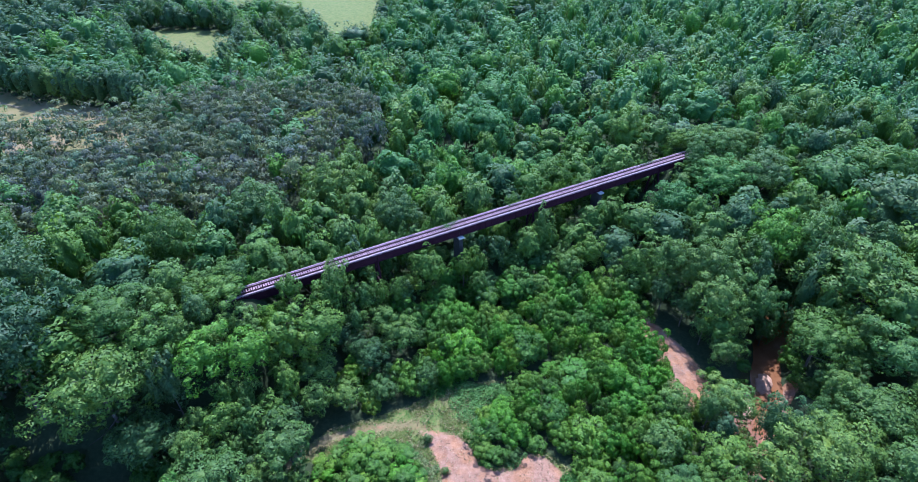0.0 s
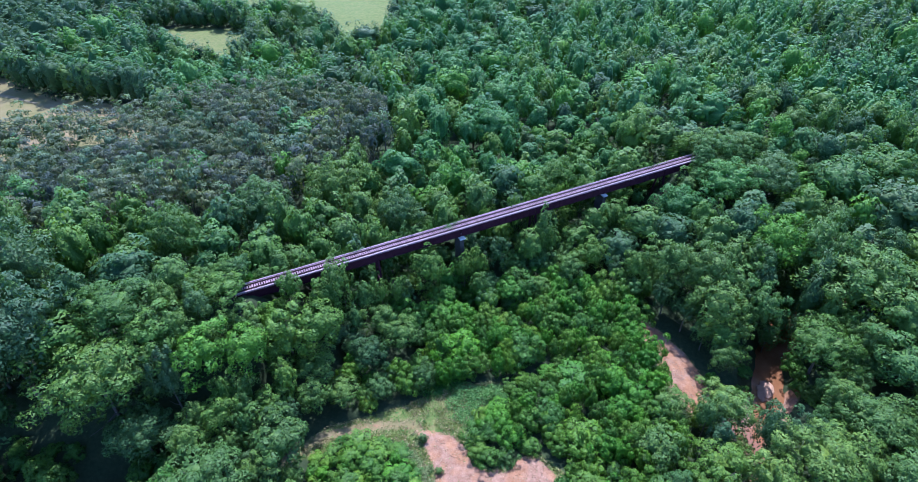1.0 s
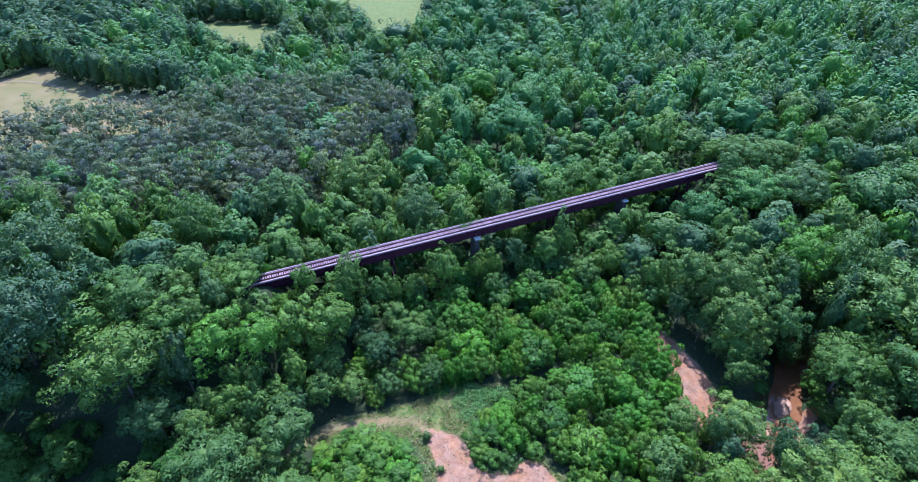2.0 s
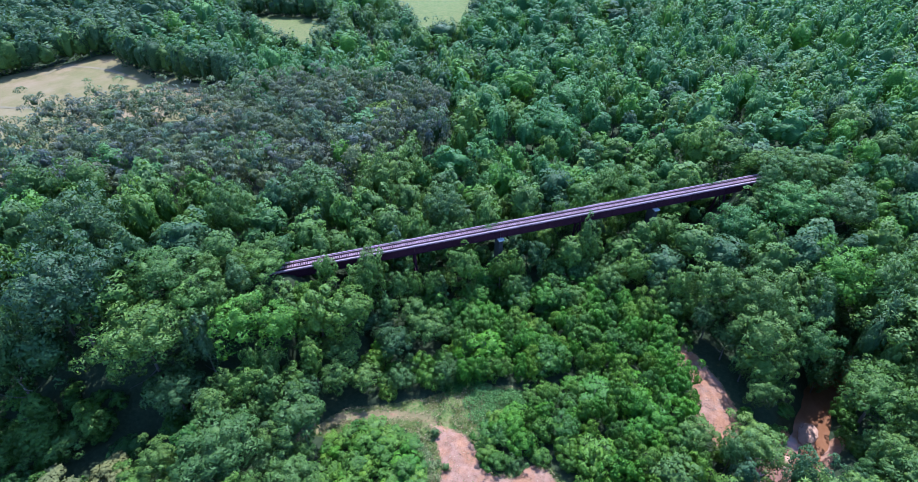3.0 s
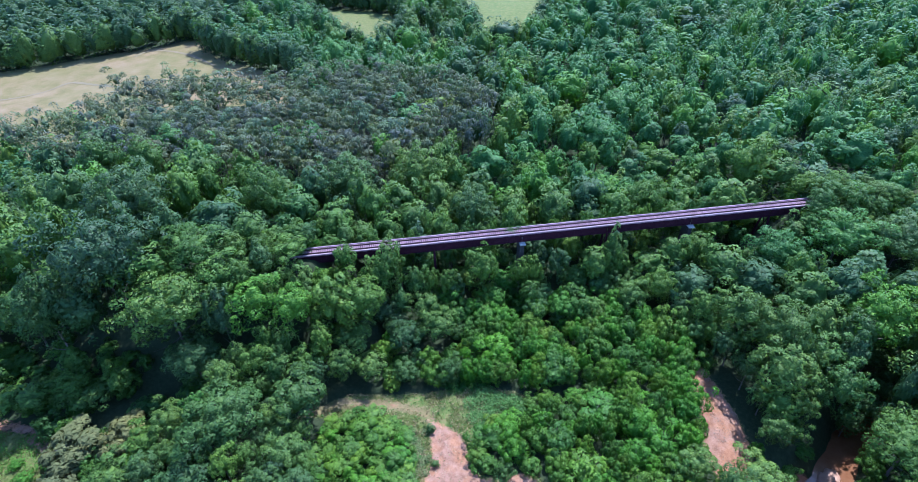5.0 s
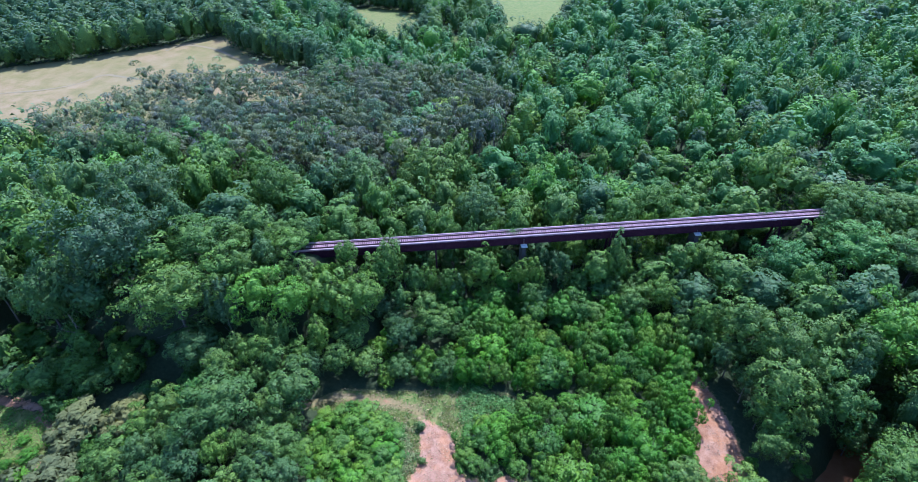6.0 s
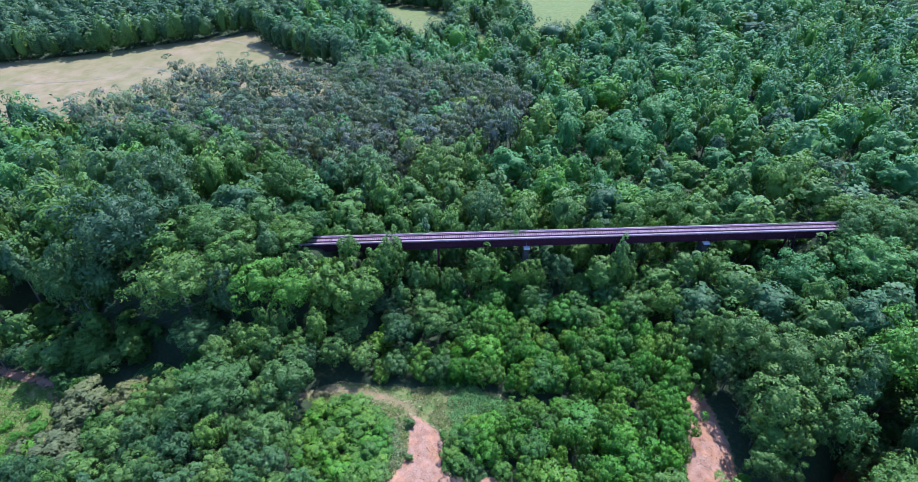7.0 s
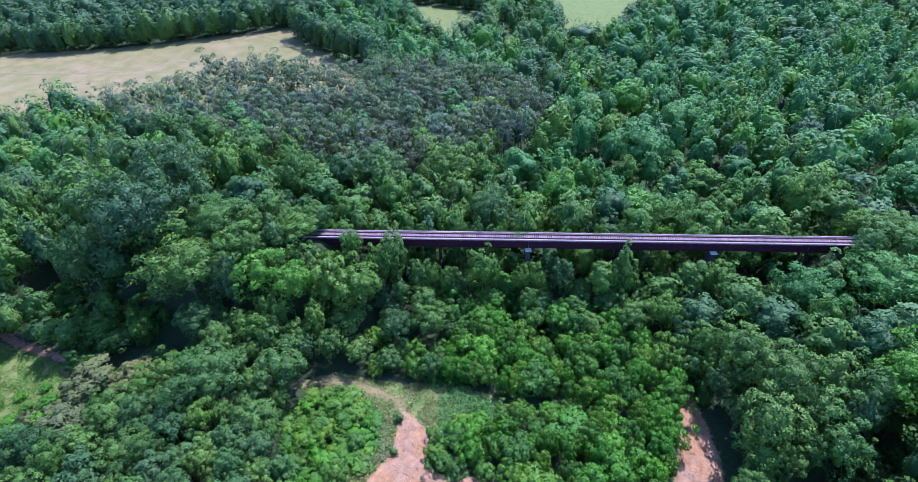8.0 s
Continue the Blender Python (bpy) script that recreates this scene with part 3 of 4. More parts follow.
# the high wood at the west end of the bridge: kind, x, y, top, crown radius, tint
# tint 7 here puts shade at the wood's southern foot into the leaves
WEST_TREES = [("oak", -74.1, 58.7, 35, 9.7, 1), ("oak", -83.6, 76, 36, 8.9, 1), ("oak", -63, 68.7, 28, 7, 2), ("broad", -68.2, 61.9, 27, 5.6, 2), ("oak", -60.6, 57.7, 25, 8.7, 0), ("oak", -80.4, 48.4, 28, 6.2, 7), ("broad", -75.1, 51, 25, 4.7, 7), ("broad", -54.9, 65.2, 25, 5, 2), ("broad", -52.3, 67.9, 24, 4, 0), ("broad", -47.6, 79.5, 22, 5.2, 4), ("broad", -46.5, 64.7, 22, 5, 3), ("broad", -39.4, 67.3, 20, 4.5, 3), ("poplar", -34.9, 73.1, 20, 4.9, 2), ("broad", -28.4, 75.4, 17.5, 5.4, 4), ("broad", -42.9, 57.3, 13, 3.9, 4), ("broad", -46.6, 56.8, 13, 2.7, 5), ("oak", -55.3, 54.2, 13, 6.1, 6)]
# round the clearing and the glade: kind, x, y, top, crown radius, tint
GLADE_TREES = [("broad", -31.1, 53.8, 12, 5.5, 7), ("broad", -35.3, 61.5, 10, 3.4, 2), ("broad", -24.2, 67.2, 6, 3.7, 5), ("broad", -16.7, 68.8, 5, 2.8, 0), ("oak", -40, 44.2, 14, 7.1, 0), ("brush", -58.8, 37.6, 7.0, 4.2, 5), ("brush", -65.8, 33.2, 6.5, 5.2, 0), ("brush", -62.0, 25.4, 5.5, 4.8, 0), ("broad", -52.6, 38.3, 8, 4, 4), ("broad", -50.7, 42.3, 10, 3.4, 5), ("poplar", -45.5, 44.1, 14, 2.3, 3), ("broad", -28, 43.4, 9, 3.9, 0), ("poplar", -80, 47.7, 11, 2.9, 2), ("poplar", -68.5, 47, 10, 3, 2), ("broad", -71.8, 44.2, 6, 4.4, 0), ("broad", -75.8, 41.9, 6, 3.3, 0), ("broad", -80, 38.1, 9, 3.4, 0), ("broad", -29.6, 71.2, 9, 4.8, 5), ("broad", -19.8, 75.8, 8, 4.2, 7), ("broad", -13.9, 79.8, 9, 4.2, 0)]
# round the clearing and the glade: kind, x, y, top, crown radius, tint
GLADE_TREES_B = [("broad", -75.9, 43.6, 8, 3.9, 2), ("broad", -83.8, 36.7, 8, 3.3, 2), ("poplar", -94.3, 38.9, 12, 3.4, 2), ("broad", -43.8, 27.4, 8, 4.1, 0), ("broad", -39.9, 34.5, 10, 4.7, 7), ("broad", -29.7, 45.1, 8, 3.9, 0), ("broad", -41.4, 42.5, 12, 4.9, 7)]
# behind the bridge: kind, x, y, top, crown radius, tint
NORTH_TREES = [("broad", -67.7, 81.5, 27, 5.8, 6), ("broad", -80, 86.3, 31, 4.5, 4), ("oak", -64.4, 95.4, 27, 6.3, 0), ("broad", -54.8, 94, 24, 5.8, 8), ("oak", -106.7, 76.8, 31, 7.2, 6), ("oak", -115.9, 93.8, 29, 6.7, 7), ("oak", -107.5, 100, 28, 6.1, 0), ("broad", -88.8, 101, 28, 6, 0), ("broad", -44.4, 93.7, 22, 5.1, 2), ("broad", -38.3, 94.1, 18.5, 3.3, 0), ("broad", -33.6, 98.5, 19, 3.9, 2), ("broad", -29, 104, 19.5, 4.8, 0), ("broad", -22, 103.2, 19, 3.3, 2), ("oak", -50.9, 111.7, 24, 7.9, 6), ("broad", -57.3, 104.5, 25, 4.9, 6), ("oak", -17.4, 112.7, 20.5, 6.1, 6), ("broad", -35.9, 110.5, 21, 5, 0), ("broad", -27.3, 115.2, 21, 4.2, 5)]
# behind the bridge: kind, x, y, top, crown radius, tint
NORTH_TREES_B = [("broad", -5.7, 109.9, 20, 3.6, 2), ("broad", 2.2, 118, 21, 5.2, 0), ("broad", -3.7, 126.7, 22, 4.6, 3), ("broad", 9.1, 125.7, 21, 5.4, 6), ("broad", 16.9, 124.2, 20, 5, 2), ("oak", 23.7, 130.4, 20, 6.4, 2), ("broad", 31.3, 132.3, 19, 5.1, 2), ("poplar", 43.3, 136.9, 21, 5.7, 2), ("oak", 50, 153.7, 23, 7.3, 2), ("broad", 56.5, 147.5, 22, 5.6, 0), ("poplar", 62.7, 148.4, 24, 6.8, 6), ("poplar", -19.9, 159.2, 26, 6.2, 4), ("broad", -27.9, 153.2, 25, 5, 1), ("broad", -52, 134.1, 21, 3.4, 3)]
# in front of the bridge and by the bank: kind, x, y, top, crown radius, tint
SOUTH_TREES = [("broad", -35.4, 81.6, 21.8, 2.7, 2), ("broad", -27.2, 85.6, 21.7, 3, 0), ("broad", -22.2, 87.9, 13.9, 3.4, 8), ("broad", -29.1, 84, 18.4, 3.8, 2), ("broad", -8.5, 94.4, 16.7, 3.9, 2), ("broad", 6.4, 102.4, 15, 3.2, 7), ("poplar", 18.3, 108.9, 18.8, 2.9, 0), ("poplar", 14.4, 106.2, 15.2, 3.8, 2), ("broad", 26.7, 110.9, 12, 4.7, 2), ("poplar", 31.2, 114.9, 15.9, 3.6, 2), ("broad", 37, 117.1, 15, 3.6, 2), ("broad", 35.5, 105.6, 13, 5.3, 6), ("broad", 45, 96, 17, 5.0, 0), ("oak", 50.6, 92.2, 19, 6.4, 5), ("broad", 51.6, 84.4, 15.5, 5.2, 5), ("broad", 51.6, 79.2, 10, 3.6, 2), ("oak", 70.0, 102.0, 20, 7.8, 3), ("broad", 55.4, 90.8, 12, 4.0, 0)]
# in front of the bridge and by the bank: kind, x, y, top, crown radius, tint
SOUTH_TREES_B = [("broad", 53.8, 77.6, 5, 2.7, 2), ("broad", 48.5, 107.7, 16, 5.9, 6), ("broad", 56.9, 104.4, 18, 5.1, 0), ("broad", 64, 106.7, 20, 5.3, 6), ("broad", 42.4, 110.8, 17, 5.3, 0), ("oak", 53.2, 118.7, 18, 6.2, 10), ("oak", 66.3, 125.4, 21, 7.9, 10)]
# by the creek: kind, x, y, top, crown radius, tint
CREEK_TREES = [("oak", 85.5, 89.6, 18, 10.7, 0), ("oak", 70.4, 77.3, 11, 6.5, 2), ("broad", 71.6, 67.0, 6, 4.0, 5), ("broad", 47.8, 67.0, 5.5, 3.6, 5), ("broad", 80, 68.6, 14, 5.9, 8), ("oak", 105.5, 113.7, 22, 11.2, 1), ("oak", 79.2, 100.1, 21, 7.9, 0), ("oak", 59.1, 52, 11, 7.5, 5), ("broad", 49.8, 50.5, 9, 4.8, 5), ("oak", 70.7, 58.4, 11, 6.1, 0), ("broad", 48.1, 63.3, 8, 4.5, 5), ("broad", 38.2, 65.3, 6, 3.6, 0), ("broad", 33.1, 55.1, 7, 4.2, 0), ("broad", 42.2, 52.9, 7, 4.5, 2), ("broad", 85.1, 78.8, 17, 5.1, 0), ("oak", 96.7, 126.9, 21, 8.5, 8), ("oak", 110.2, 129.9, 22, 7.8, 2), ("oak", 78, 126.7, 21, 7.7, 6), ("broad", 68.7, 47.9, 11, 4.6, 0)]
PLACED = WEST_TREES + GLADE_TREES + GLADE_TREES_B + NORTH_TREES + NORTH_TREES_B + SOUTH_TREES + SOUTH_TREES_B + CREEK_TREES
# tints: plain, blue-grey, fresh, vivid, yellow-green, pale olive, dull grey, deep (also put in for shade), cool, and
# plain and fresh ones of the far wood with haze in their blue
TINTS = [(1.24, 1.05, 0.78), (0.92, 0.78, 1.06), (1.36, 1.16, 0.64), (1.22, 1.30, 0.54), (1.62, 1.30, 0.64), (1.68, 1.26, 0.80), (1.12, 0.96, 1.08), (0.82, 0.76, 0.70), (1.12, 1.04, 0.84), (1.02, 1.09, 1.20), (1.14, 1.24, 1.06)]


def free(x, y, r):
    s, n = along(x, y)
    if -6 < s < SPAN + 6 and -2.2 - r * 0.65 < n < 2.0 + r * 0.45:
        return False
    if y < 150:
        gap = line_gap(CREEK, x, y)
        if gap < (6.5 + r * 0.7 if 59 < y < 84 else 1.6):
            return False
    for poly in OPEN:
        if inside(poly, x, y):
            return False
        if abs(x) > 130 or y > 130:
            if poly in (HAY_FIELD, FAR_FIELD, SMALL_FIELD, FOOT_PATH) and line_gap(poly, x, y, True) < r * 0.6:
                return False
        elif poly in (MEADOW, BANK, WEST_GLADE, BARE, LOW_SCRUB) and line_gap(poly, x, y, True) < r * 0.6:
            return False
    return True


CELLS = {}


def room(x, y, r, tight=0.72):
    for i in (-1, 0, 1):
        for j in (-1, 0, 1):
            for px, py, pr in CELLS.get((int(x // 14) + i, int(y // 14) + j), ()):
                if (px - x) ** 2 + (py - y) ** 2 < (tight * (r + pr)) ** 2:
                    return False
    return True


def claim(x, y, r):
    CELLS.setdefault((int(x // 14), int(y // 14)), []).append((x, y, r))


def wood():
    """Fill the land with trees: first the known ones, then the rest wherever there is room."""
    rng = random.Random(5)
    stand = []
    for kind, x, y, top, r, tint in PLACED:
        claim(x, y, r)
        stand.append((kind, x, y, top, r, tint))
    for k in range(150000):
        if k < 105000:
            x, y = rng.uniform(-560, 310), rng.uniform(0, 460)
        else:
            x, y = rng.uniform(-130, 130), rng.uniform(10, 150)
        d = math.hypot(x - 15, y - 5)
        if inside(THICKET, x, y):
            kind, r = "shrub", 1.5 + 3.0 * rng.random() ** 1.6
        elif inside(PINES, x, y) and rng.random() < 0.85:
            kind, r = "pine", rng.uniform(2.3, 3.8)
        else:
            u = rng.random()
            patch = noise.noise((x * 0.016, y * 0.016, 9.0))
            kind = "poplar" if u < 0.32 + 0.5 * patch else "oak" if u > 0.92 else "broad"
            r = rng.uniform(5.5, 8.0) if kind == "oak" else 3.0 + 4.2 * rng.random() ** 1.5 if d > 115 else rng.uniform(2.2, 4.0)
            if x < -215 and y > 100:
                kind, r = "broad", rng.uniform(4.6, 7.0)
            if k >= 105000:
                kind, r = "broad", rng.uniform(1.8, 2.8)
        if not room(x, y, r, 0.62 if k >= 105000 else 0.57 if kind == "pine" else 0.78) or not inside(SIGHT, x, y) or not free(x, y, r):
            continue
        top = canopy_z(x, y) + (rng.uniform(-3.4, 1.0) if d < 110 else rng.uniform(-6.5, 1.8)) + 0.45 * (r - 3.5)
        rise = top - ground_z(x, y)
        if k >= 105000 and kind == "broad":
            top -= 0.3 * rise
            rise *= 0.7
        if kind == "pine":
            top += 2.0
        if kind != "shrub" and rise < 6.0:
            kind, r = "shrub", min(r, 2.6)
        if rise < 2.0:
            top += 2.5
        if kind == "shrub" and rise > 6.5:
            top -= 0.8 * (rise - 6.5)
            r = max(r, 2.6)
        if kind == "shrub":
            # small ones along the edge of the clearing, and a step in height across the thicket
            edge, ledge = line_gap(MEADOW, x, y, True), line_gap(LEDGE, x, y)
            if y < 69:
                r, top = min(r, 1.3 + 0.45 * edge), min(top, ground_z(x, y) + 1.4 + 0.6 * edge)
            if ledge < 3.5 and x < 32:
                north = y > np.interp(x, [q[0] for q in LEDGE], [q[1] for q in LEDGE])
                top = ground_z(x, y) + (rng.uniform(4.6, 6.2) if north else rng.uniform(1.4, 2.4))
                r = r if north else min(r, 1.9)
        claim(x, y, r)
        tint = rng.choice((0, 0, 0, 2, 2, 1, 4, 5, 6, 6, 7, 8, 8)) if kind != "shrub" else rng.choice((0, 2, 2, 3, 3, 3, 4, 5, 8, 8, 1, 3))
        # mostly deep tint, painting in the shade below the western wood
        if x < -55 and y < 62:
            tint = rng.choice((7, 7, 0, 8))
        if kind != "shrub" and d > 120:
            # stands of fresh green, of dull and of mixed trees
            patch = noise.noise((x * 0.016, y * 0.016, 9.0)) + (0.25 if x > -20 else 0.0)
            tint = rng.choice((2, 2, 2, 0, 3, 2, 0) if patch > 0.14 else (0, 6, 6, 1, 7, 8, 5) if patch < -0.16 else (0, 0, 2, 4, 1, 5, 6, 3))
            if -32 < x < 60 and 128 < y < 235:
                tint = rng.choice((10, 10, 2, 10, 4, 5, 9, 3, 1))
            # far western wood: its haze and shade are painted in as blue-grey and deep
            if x < -215 and y > 110:
                tint = rng.choice((7, 1, 1, 1, 6))
            # beyond 150 m the bluer pair, distance haze put into the leaf colour
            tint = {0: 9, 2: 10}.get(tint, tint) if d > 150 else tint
        if kind == "pine":
            tint = rng.choice((8, 6, 8, 10, 8, 6))
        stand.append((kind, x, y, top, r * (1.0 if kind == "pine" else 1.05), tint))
    # bushy edges round the far fields
    for poly in (HAY_FIELD, FAR_FIELD, SMALL_FIELD):
        for (x0, y0), (x1, y1) in zip(poly, poly[1:] + poly[:1]):
            gap = math.hypot(x1 - x0, y1 - y0)
            for q in range(int(gap / 2.0)):
                k = (q + rng.random()) * 2.0 / gap
                x, y = x0 + (x1 - x0) * k + rng.uniform(-2, 2), y0 + (y1 - y0) * k + rng.uniform(-2, 2)
                near_side = poly is HAY_FIELD and y < 190 and x > -240
                if near_side and not inside(poly, x, y) and y > 100 and room(x, y, 2.0, 0.8):
                    claim(x, y, 2.0)
                    stand.append(("pine", x, y, ground_z(x, y) + rng.uniform(13, 17.5), rng.uniform(2.4, 3.4), rng.choice((8, 6, 8))))
                if inside(poly, x, y) or inside(PINES, x, y) or not inside(SIGHT, x, y) or near_side:
                    continue
                tall = poly is HAY_FIELD
                # darker tints carry the shaded face of the wood edge
                stand.append(("broad", x, y, ground_z(x, y) + (rng.uniform(11, 19) if tall else rng.uniform(7, 16)), rng.uniform(4.0, 6.2) if tall else rng.uniform(3.2, 5.0), rng.choice((0, 6, 7, 7))))
    stand.sort(key=lambda q: math.hypot(q[1] - 15, q[2] - 5))
    count, rest = {}, {}
    for kind, x, y, top, r, tint in stand:
        d = math.hypot(x - 15, y - 5)
        detail = "fine" if d < 100 else "middle" if d < 200 else "coarse" if d < 310 else "remote"
        if kind == "oak" and d < 140:
            detail = "fine"
        count[kind] = count.get(kind, 0) + 1
        if count[kind] <= {"broad": 160, "shrub": 125}.get(kind, 290):
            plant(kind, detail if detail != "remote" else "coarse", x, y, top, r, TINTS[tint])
        else:
            rest.setdefault(({"pine": "pine", "shrub": "shrub"}.get(kind, "leaf"), tint), []).append((kind, detail, x, y, top, r))
    # the wood beyond, too many trees to count
    for (leaf, tint), trees in rest.items():
        all_pts = []
        for kind, detail, x, y, top, r in trees:
            h0, r0 = KINDS[kind][:2]
            body, tris, leafy, out, lean = shapes(kind, detail, rng.randrange(4))[2]
            z = ground_z(x, y)
            a = rng.uniform(0, 6.28)
            ca, sa, up = math.cos(a) * r / r0, math.sin(a) * r / r0, max(2, top - z) / h0
            turn = np.array([[ca, sa, 0], [-sa, ca, 0], [0, 0, up]])
            spin = np.array([[math.cos(a), math.sin(a), 0], [-math.sin(a), math.cos(a), 0], [0, 0, 1]])
            all_pts.append((body @ turn + np.array([x, y, z]), tris, leafy @ turn + np.array([x, y, z]), out @ spin, lean @ spin))
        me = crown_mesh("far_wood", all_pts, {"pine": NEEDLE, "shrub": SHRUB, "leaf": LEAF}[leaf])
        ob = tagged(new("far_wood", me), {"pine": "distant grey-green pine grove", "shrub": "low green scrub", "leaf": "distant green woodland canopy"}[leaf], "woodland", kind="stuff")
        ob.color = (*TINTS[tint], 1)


def tufts(name, label, polys, holes, count, low, high, size, material, seed, tint=(1, 1, 1)):
    """Grass or weeds strewn over parts of the plan."""
    rng = np.random.default_rng(seed)
    pos = []
    for poly in polys:
        xs, ys = [p[0] for p in poly], [p[1] for p in poly]
        n = 0
        while n < count:
            x, y = rng.uniform(min(xs), max(xs)), rng.uniform(min(ys), max(ys))
            n += 1
            if inside(poly, x, y) and not any(inside(h, x, y) for h in holes) and noise.noise((x * 0.35, y * 0.35, seed)) > -0.15 and line_gap(TRACK, x, y) > rng.uniform(0.0, 1.4):
                pos.append((x, y, ground_z(x, y) + rng.uniform(low, high)))
    pos = np.array(pos)
    nrm = rng.normal(size=pos.shape) * 0.7 + np.array([0, 0, 0.8])
    nrm /= np.linalg.norm(nrm, axis=1, keepdims=True)
    ob = tagged(new(name, mesh_of_triangles(name, sprays(pos, nrm, size, rng, 0.5), material)), label, "grass", kind="stuff")
    ob.color = (*tint, 1)


def scrub(name, label, spots, material, seed, tint):
    """Low mounds of tangled weeds: x, y, radius, height."""
    rng = np.random.default_rng(seed)
    pos = []
    for x, y, r, h in spots:
        n = int(170 * r * r)
        a, k = rng.uniform(0, 6.28, n), np.sqrt(rng.uniform(0, 1, n))
        z = h * (1 - k ** 2) * rng.uniform(0.35, 1.1, n)
        for i in range(n):
            px, py = x + r * k[i] * math.cos(a[i]), y + r * k[i] * math.sin(a[i])
            pos.append((px, py, ground_z(px, py) + z[i] + 0.05))
    pos = np.array(pos)
    nrm = rng.normal(size=pos.shape) * 0.6 + np.array([0, 0, 0.8])
    nrm /= np.linalg.norm(nrm, axis=1, keepdims=True)
    ob = tagged(new(name, mesh_of_triangles(name, sprays(pos, nrm, 0.3, rng, 0.7), material)), label, "weeds", kind="stuff")
    ob.color = (*tint, 1)


# ---- the railway bridge ----
def build_bridge():
    ang = math.atan2(BU.y, BU.x)
    root = new("railway_bridge")
    root.matrix_world = Matrix.Translation((BW.x, BW.y, DECK_Z)) @ Matrix.Rotation(ang, 4, "Z")
    tagged(root, "long rusty steel girder railway bridge with weathered timber deck", "bridge")
    lo, hi = -5.0, SPAN + 5.0
    rng = random.Random(3)
    def rail_mesh(length):
        bm = bmesh.new()
        outline = [(-0.07, -0.08), (0.07, -0.08), (0.07, -0.06), (0.012, -0.045), (0.012, 0.04), (0.036, 0.05), (0.036, 0.085), (-0.036, 0.085), (-0.036, 0.05), (-0.012, 0.04), (-0.012, -0.045), (-0.07, -0.06)]
        rings = [[bm.verts.new((x, y, z)) for y, z in outline] for x in (0, length)]
        for q in range(len(outline)):
            bm.faces.new((rings[0][q], rings[1][q], rings[1][(q + 1) % 12], rings[0][(q + 1) % 12]))
        bm.faces.new(rings[0])
        bm.faces.new(rings[1][::-1])
        me = bpy.data.meshes.new("rail")
        bm.to_mesh(me)
        bm.free()
        me.materials.append(RAIL)
        return me
    rail_piece = rail_mesh(11.99)
    bm = bmesh.new()
    box(bm, (6.06, 0.24, 0.17), pose(3.03, 0, 0), 0.012)
    timber_piece = bpy.data.meshes.new("guard_timber")
    bm.to_mesh(timber_piece)
    bm.free()
    timber_piece.materials.append(TIMBER)
    for name, me, sides, step, z in (("rail", rail_piece, (-0.755, -0.63, 0.63, 0.755), 12.0, 0.005), ("guard_timber", timber_piece, (-1.36, 1.36), 6.1, 0.005)):
        for side in sides:
            x = lo
            while x < hi:
                ob = new(name, me)
                ob.parent = root
                jog = 0.0 if name == "rail" else rng.uniform(-0.03, 0.03)
                ob.matrix_basis = pose(x, side + jog, z, 0, 0, 0 if name == "rail" else rng.uniform(-0.25, 0.25))
                x += step
    # girders in spans between the piers
    piers = [6.0, 26.0, 46.0, 66.0, 86.3, 106.0]
    ends = [lo] + piers + [hi]
    for side in (-1.0, 1.0):
        for a, b in zip(ends, ends[1:]):
            bm = bmesh.new()
            a, b = a + 0.04, b - 0.04
            beam(bm, (a, side, -1.36), (b, side, -1.36), 0.02, 2.0)
            for z in (-0.37, -2.37):
                beam(bm, (a, side, z), (b, side, z), 0.4, 0.03)
            n = max(2, int((b - a) / 1.6))
            for i in range(n + 1):
                x = a + 0.06 + (b - a - 0.12) * i / n
                beam(bm, (x, side - 0.09, -1.37), (x, side + 0.09, -1.37), 0.03, 1.96)
            part("girder", bm, STEEL, root)
    x, flip = lo + 1, 1
    while x < hi - 3:
        for a, e in (((x, -0.95 * flip, -0.6), (x + 3, 0.95 * flip, -0.6)), ((x, -0.95, -2.1), (x, 0.95, -0.6))):
            bm = bmesh.new()
            beam(bm, a, e, 0.08, 0.08)
            part("brace", bm, STEEL, root)
        x, flip = x + 3, -flip
    for k, s in enumerate(piers):
        p = BW + BU * s
        foot = ground_z(p.x, p.y) - DECK_Z - 0.8
        if k in (2, 4):
            bm = bmesh.new()
            top = -2.75
            box(bm, (1.4, 4.0, 0.3), pose(s, 0, top), 0.04)
            pier = part("pier_cap", bm, SUNLIT_CONCRETE, root, "concrete pier cap with sunlight put into its pale colour")
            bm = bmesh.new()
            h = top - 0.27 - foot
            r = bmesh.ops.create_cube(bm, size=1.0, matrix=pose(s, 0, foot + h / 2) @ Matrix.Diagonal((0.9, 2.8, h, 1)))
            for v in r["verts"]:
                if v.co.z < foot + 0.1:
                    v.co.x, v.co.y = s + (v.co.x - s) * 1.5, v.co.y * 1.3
            part("pier_shaft", bm, SHADED_CONCRETE, root)
        else:
            for side in (-1, 1):
                bm = bmesh.new()
                beam(bm, (s, side * 1.0, -2.4), (s, side * 2.6, foot), 0.36, 0.36)
                part("tower_leg", bm, STEEL, root)
            n = max(1, int((-2.4 - foot) / 4.5))
            for i in range(n):
                z0, z1 = foot + (-2.4 - foot) * i / n, foot + (-2.4 - foot) * (i + 1) / n
                w0, w1 = 2.6 - 1.6 * i / n, 2.6 - 1.6 * (i + 1) / n
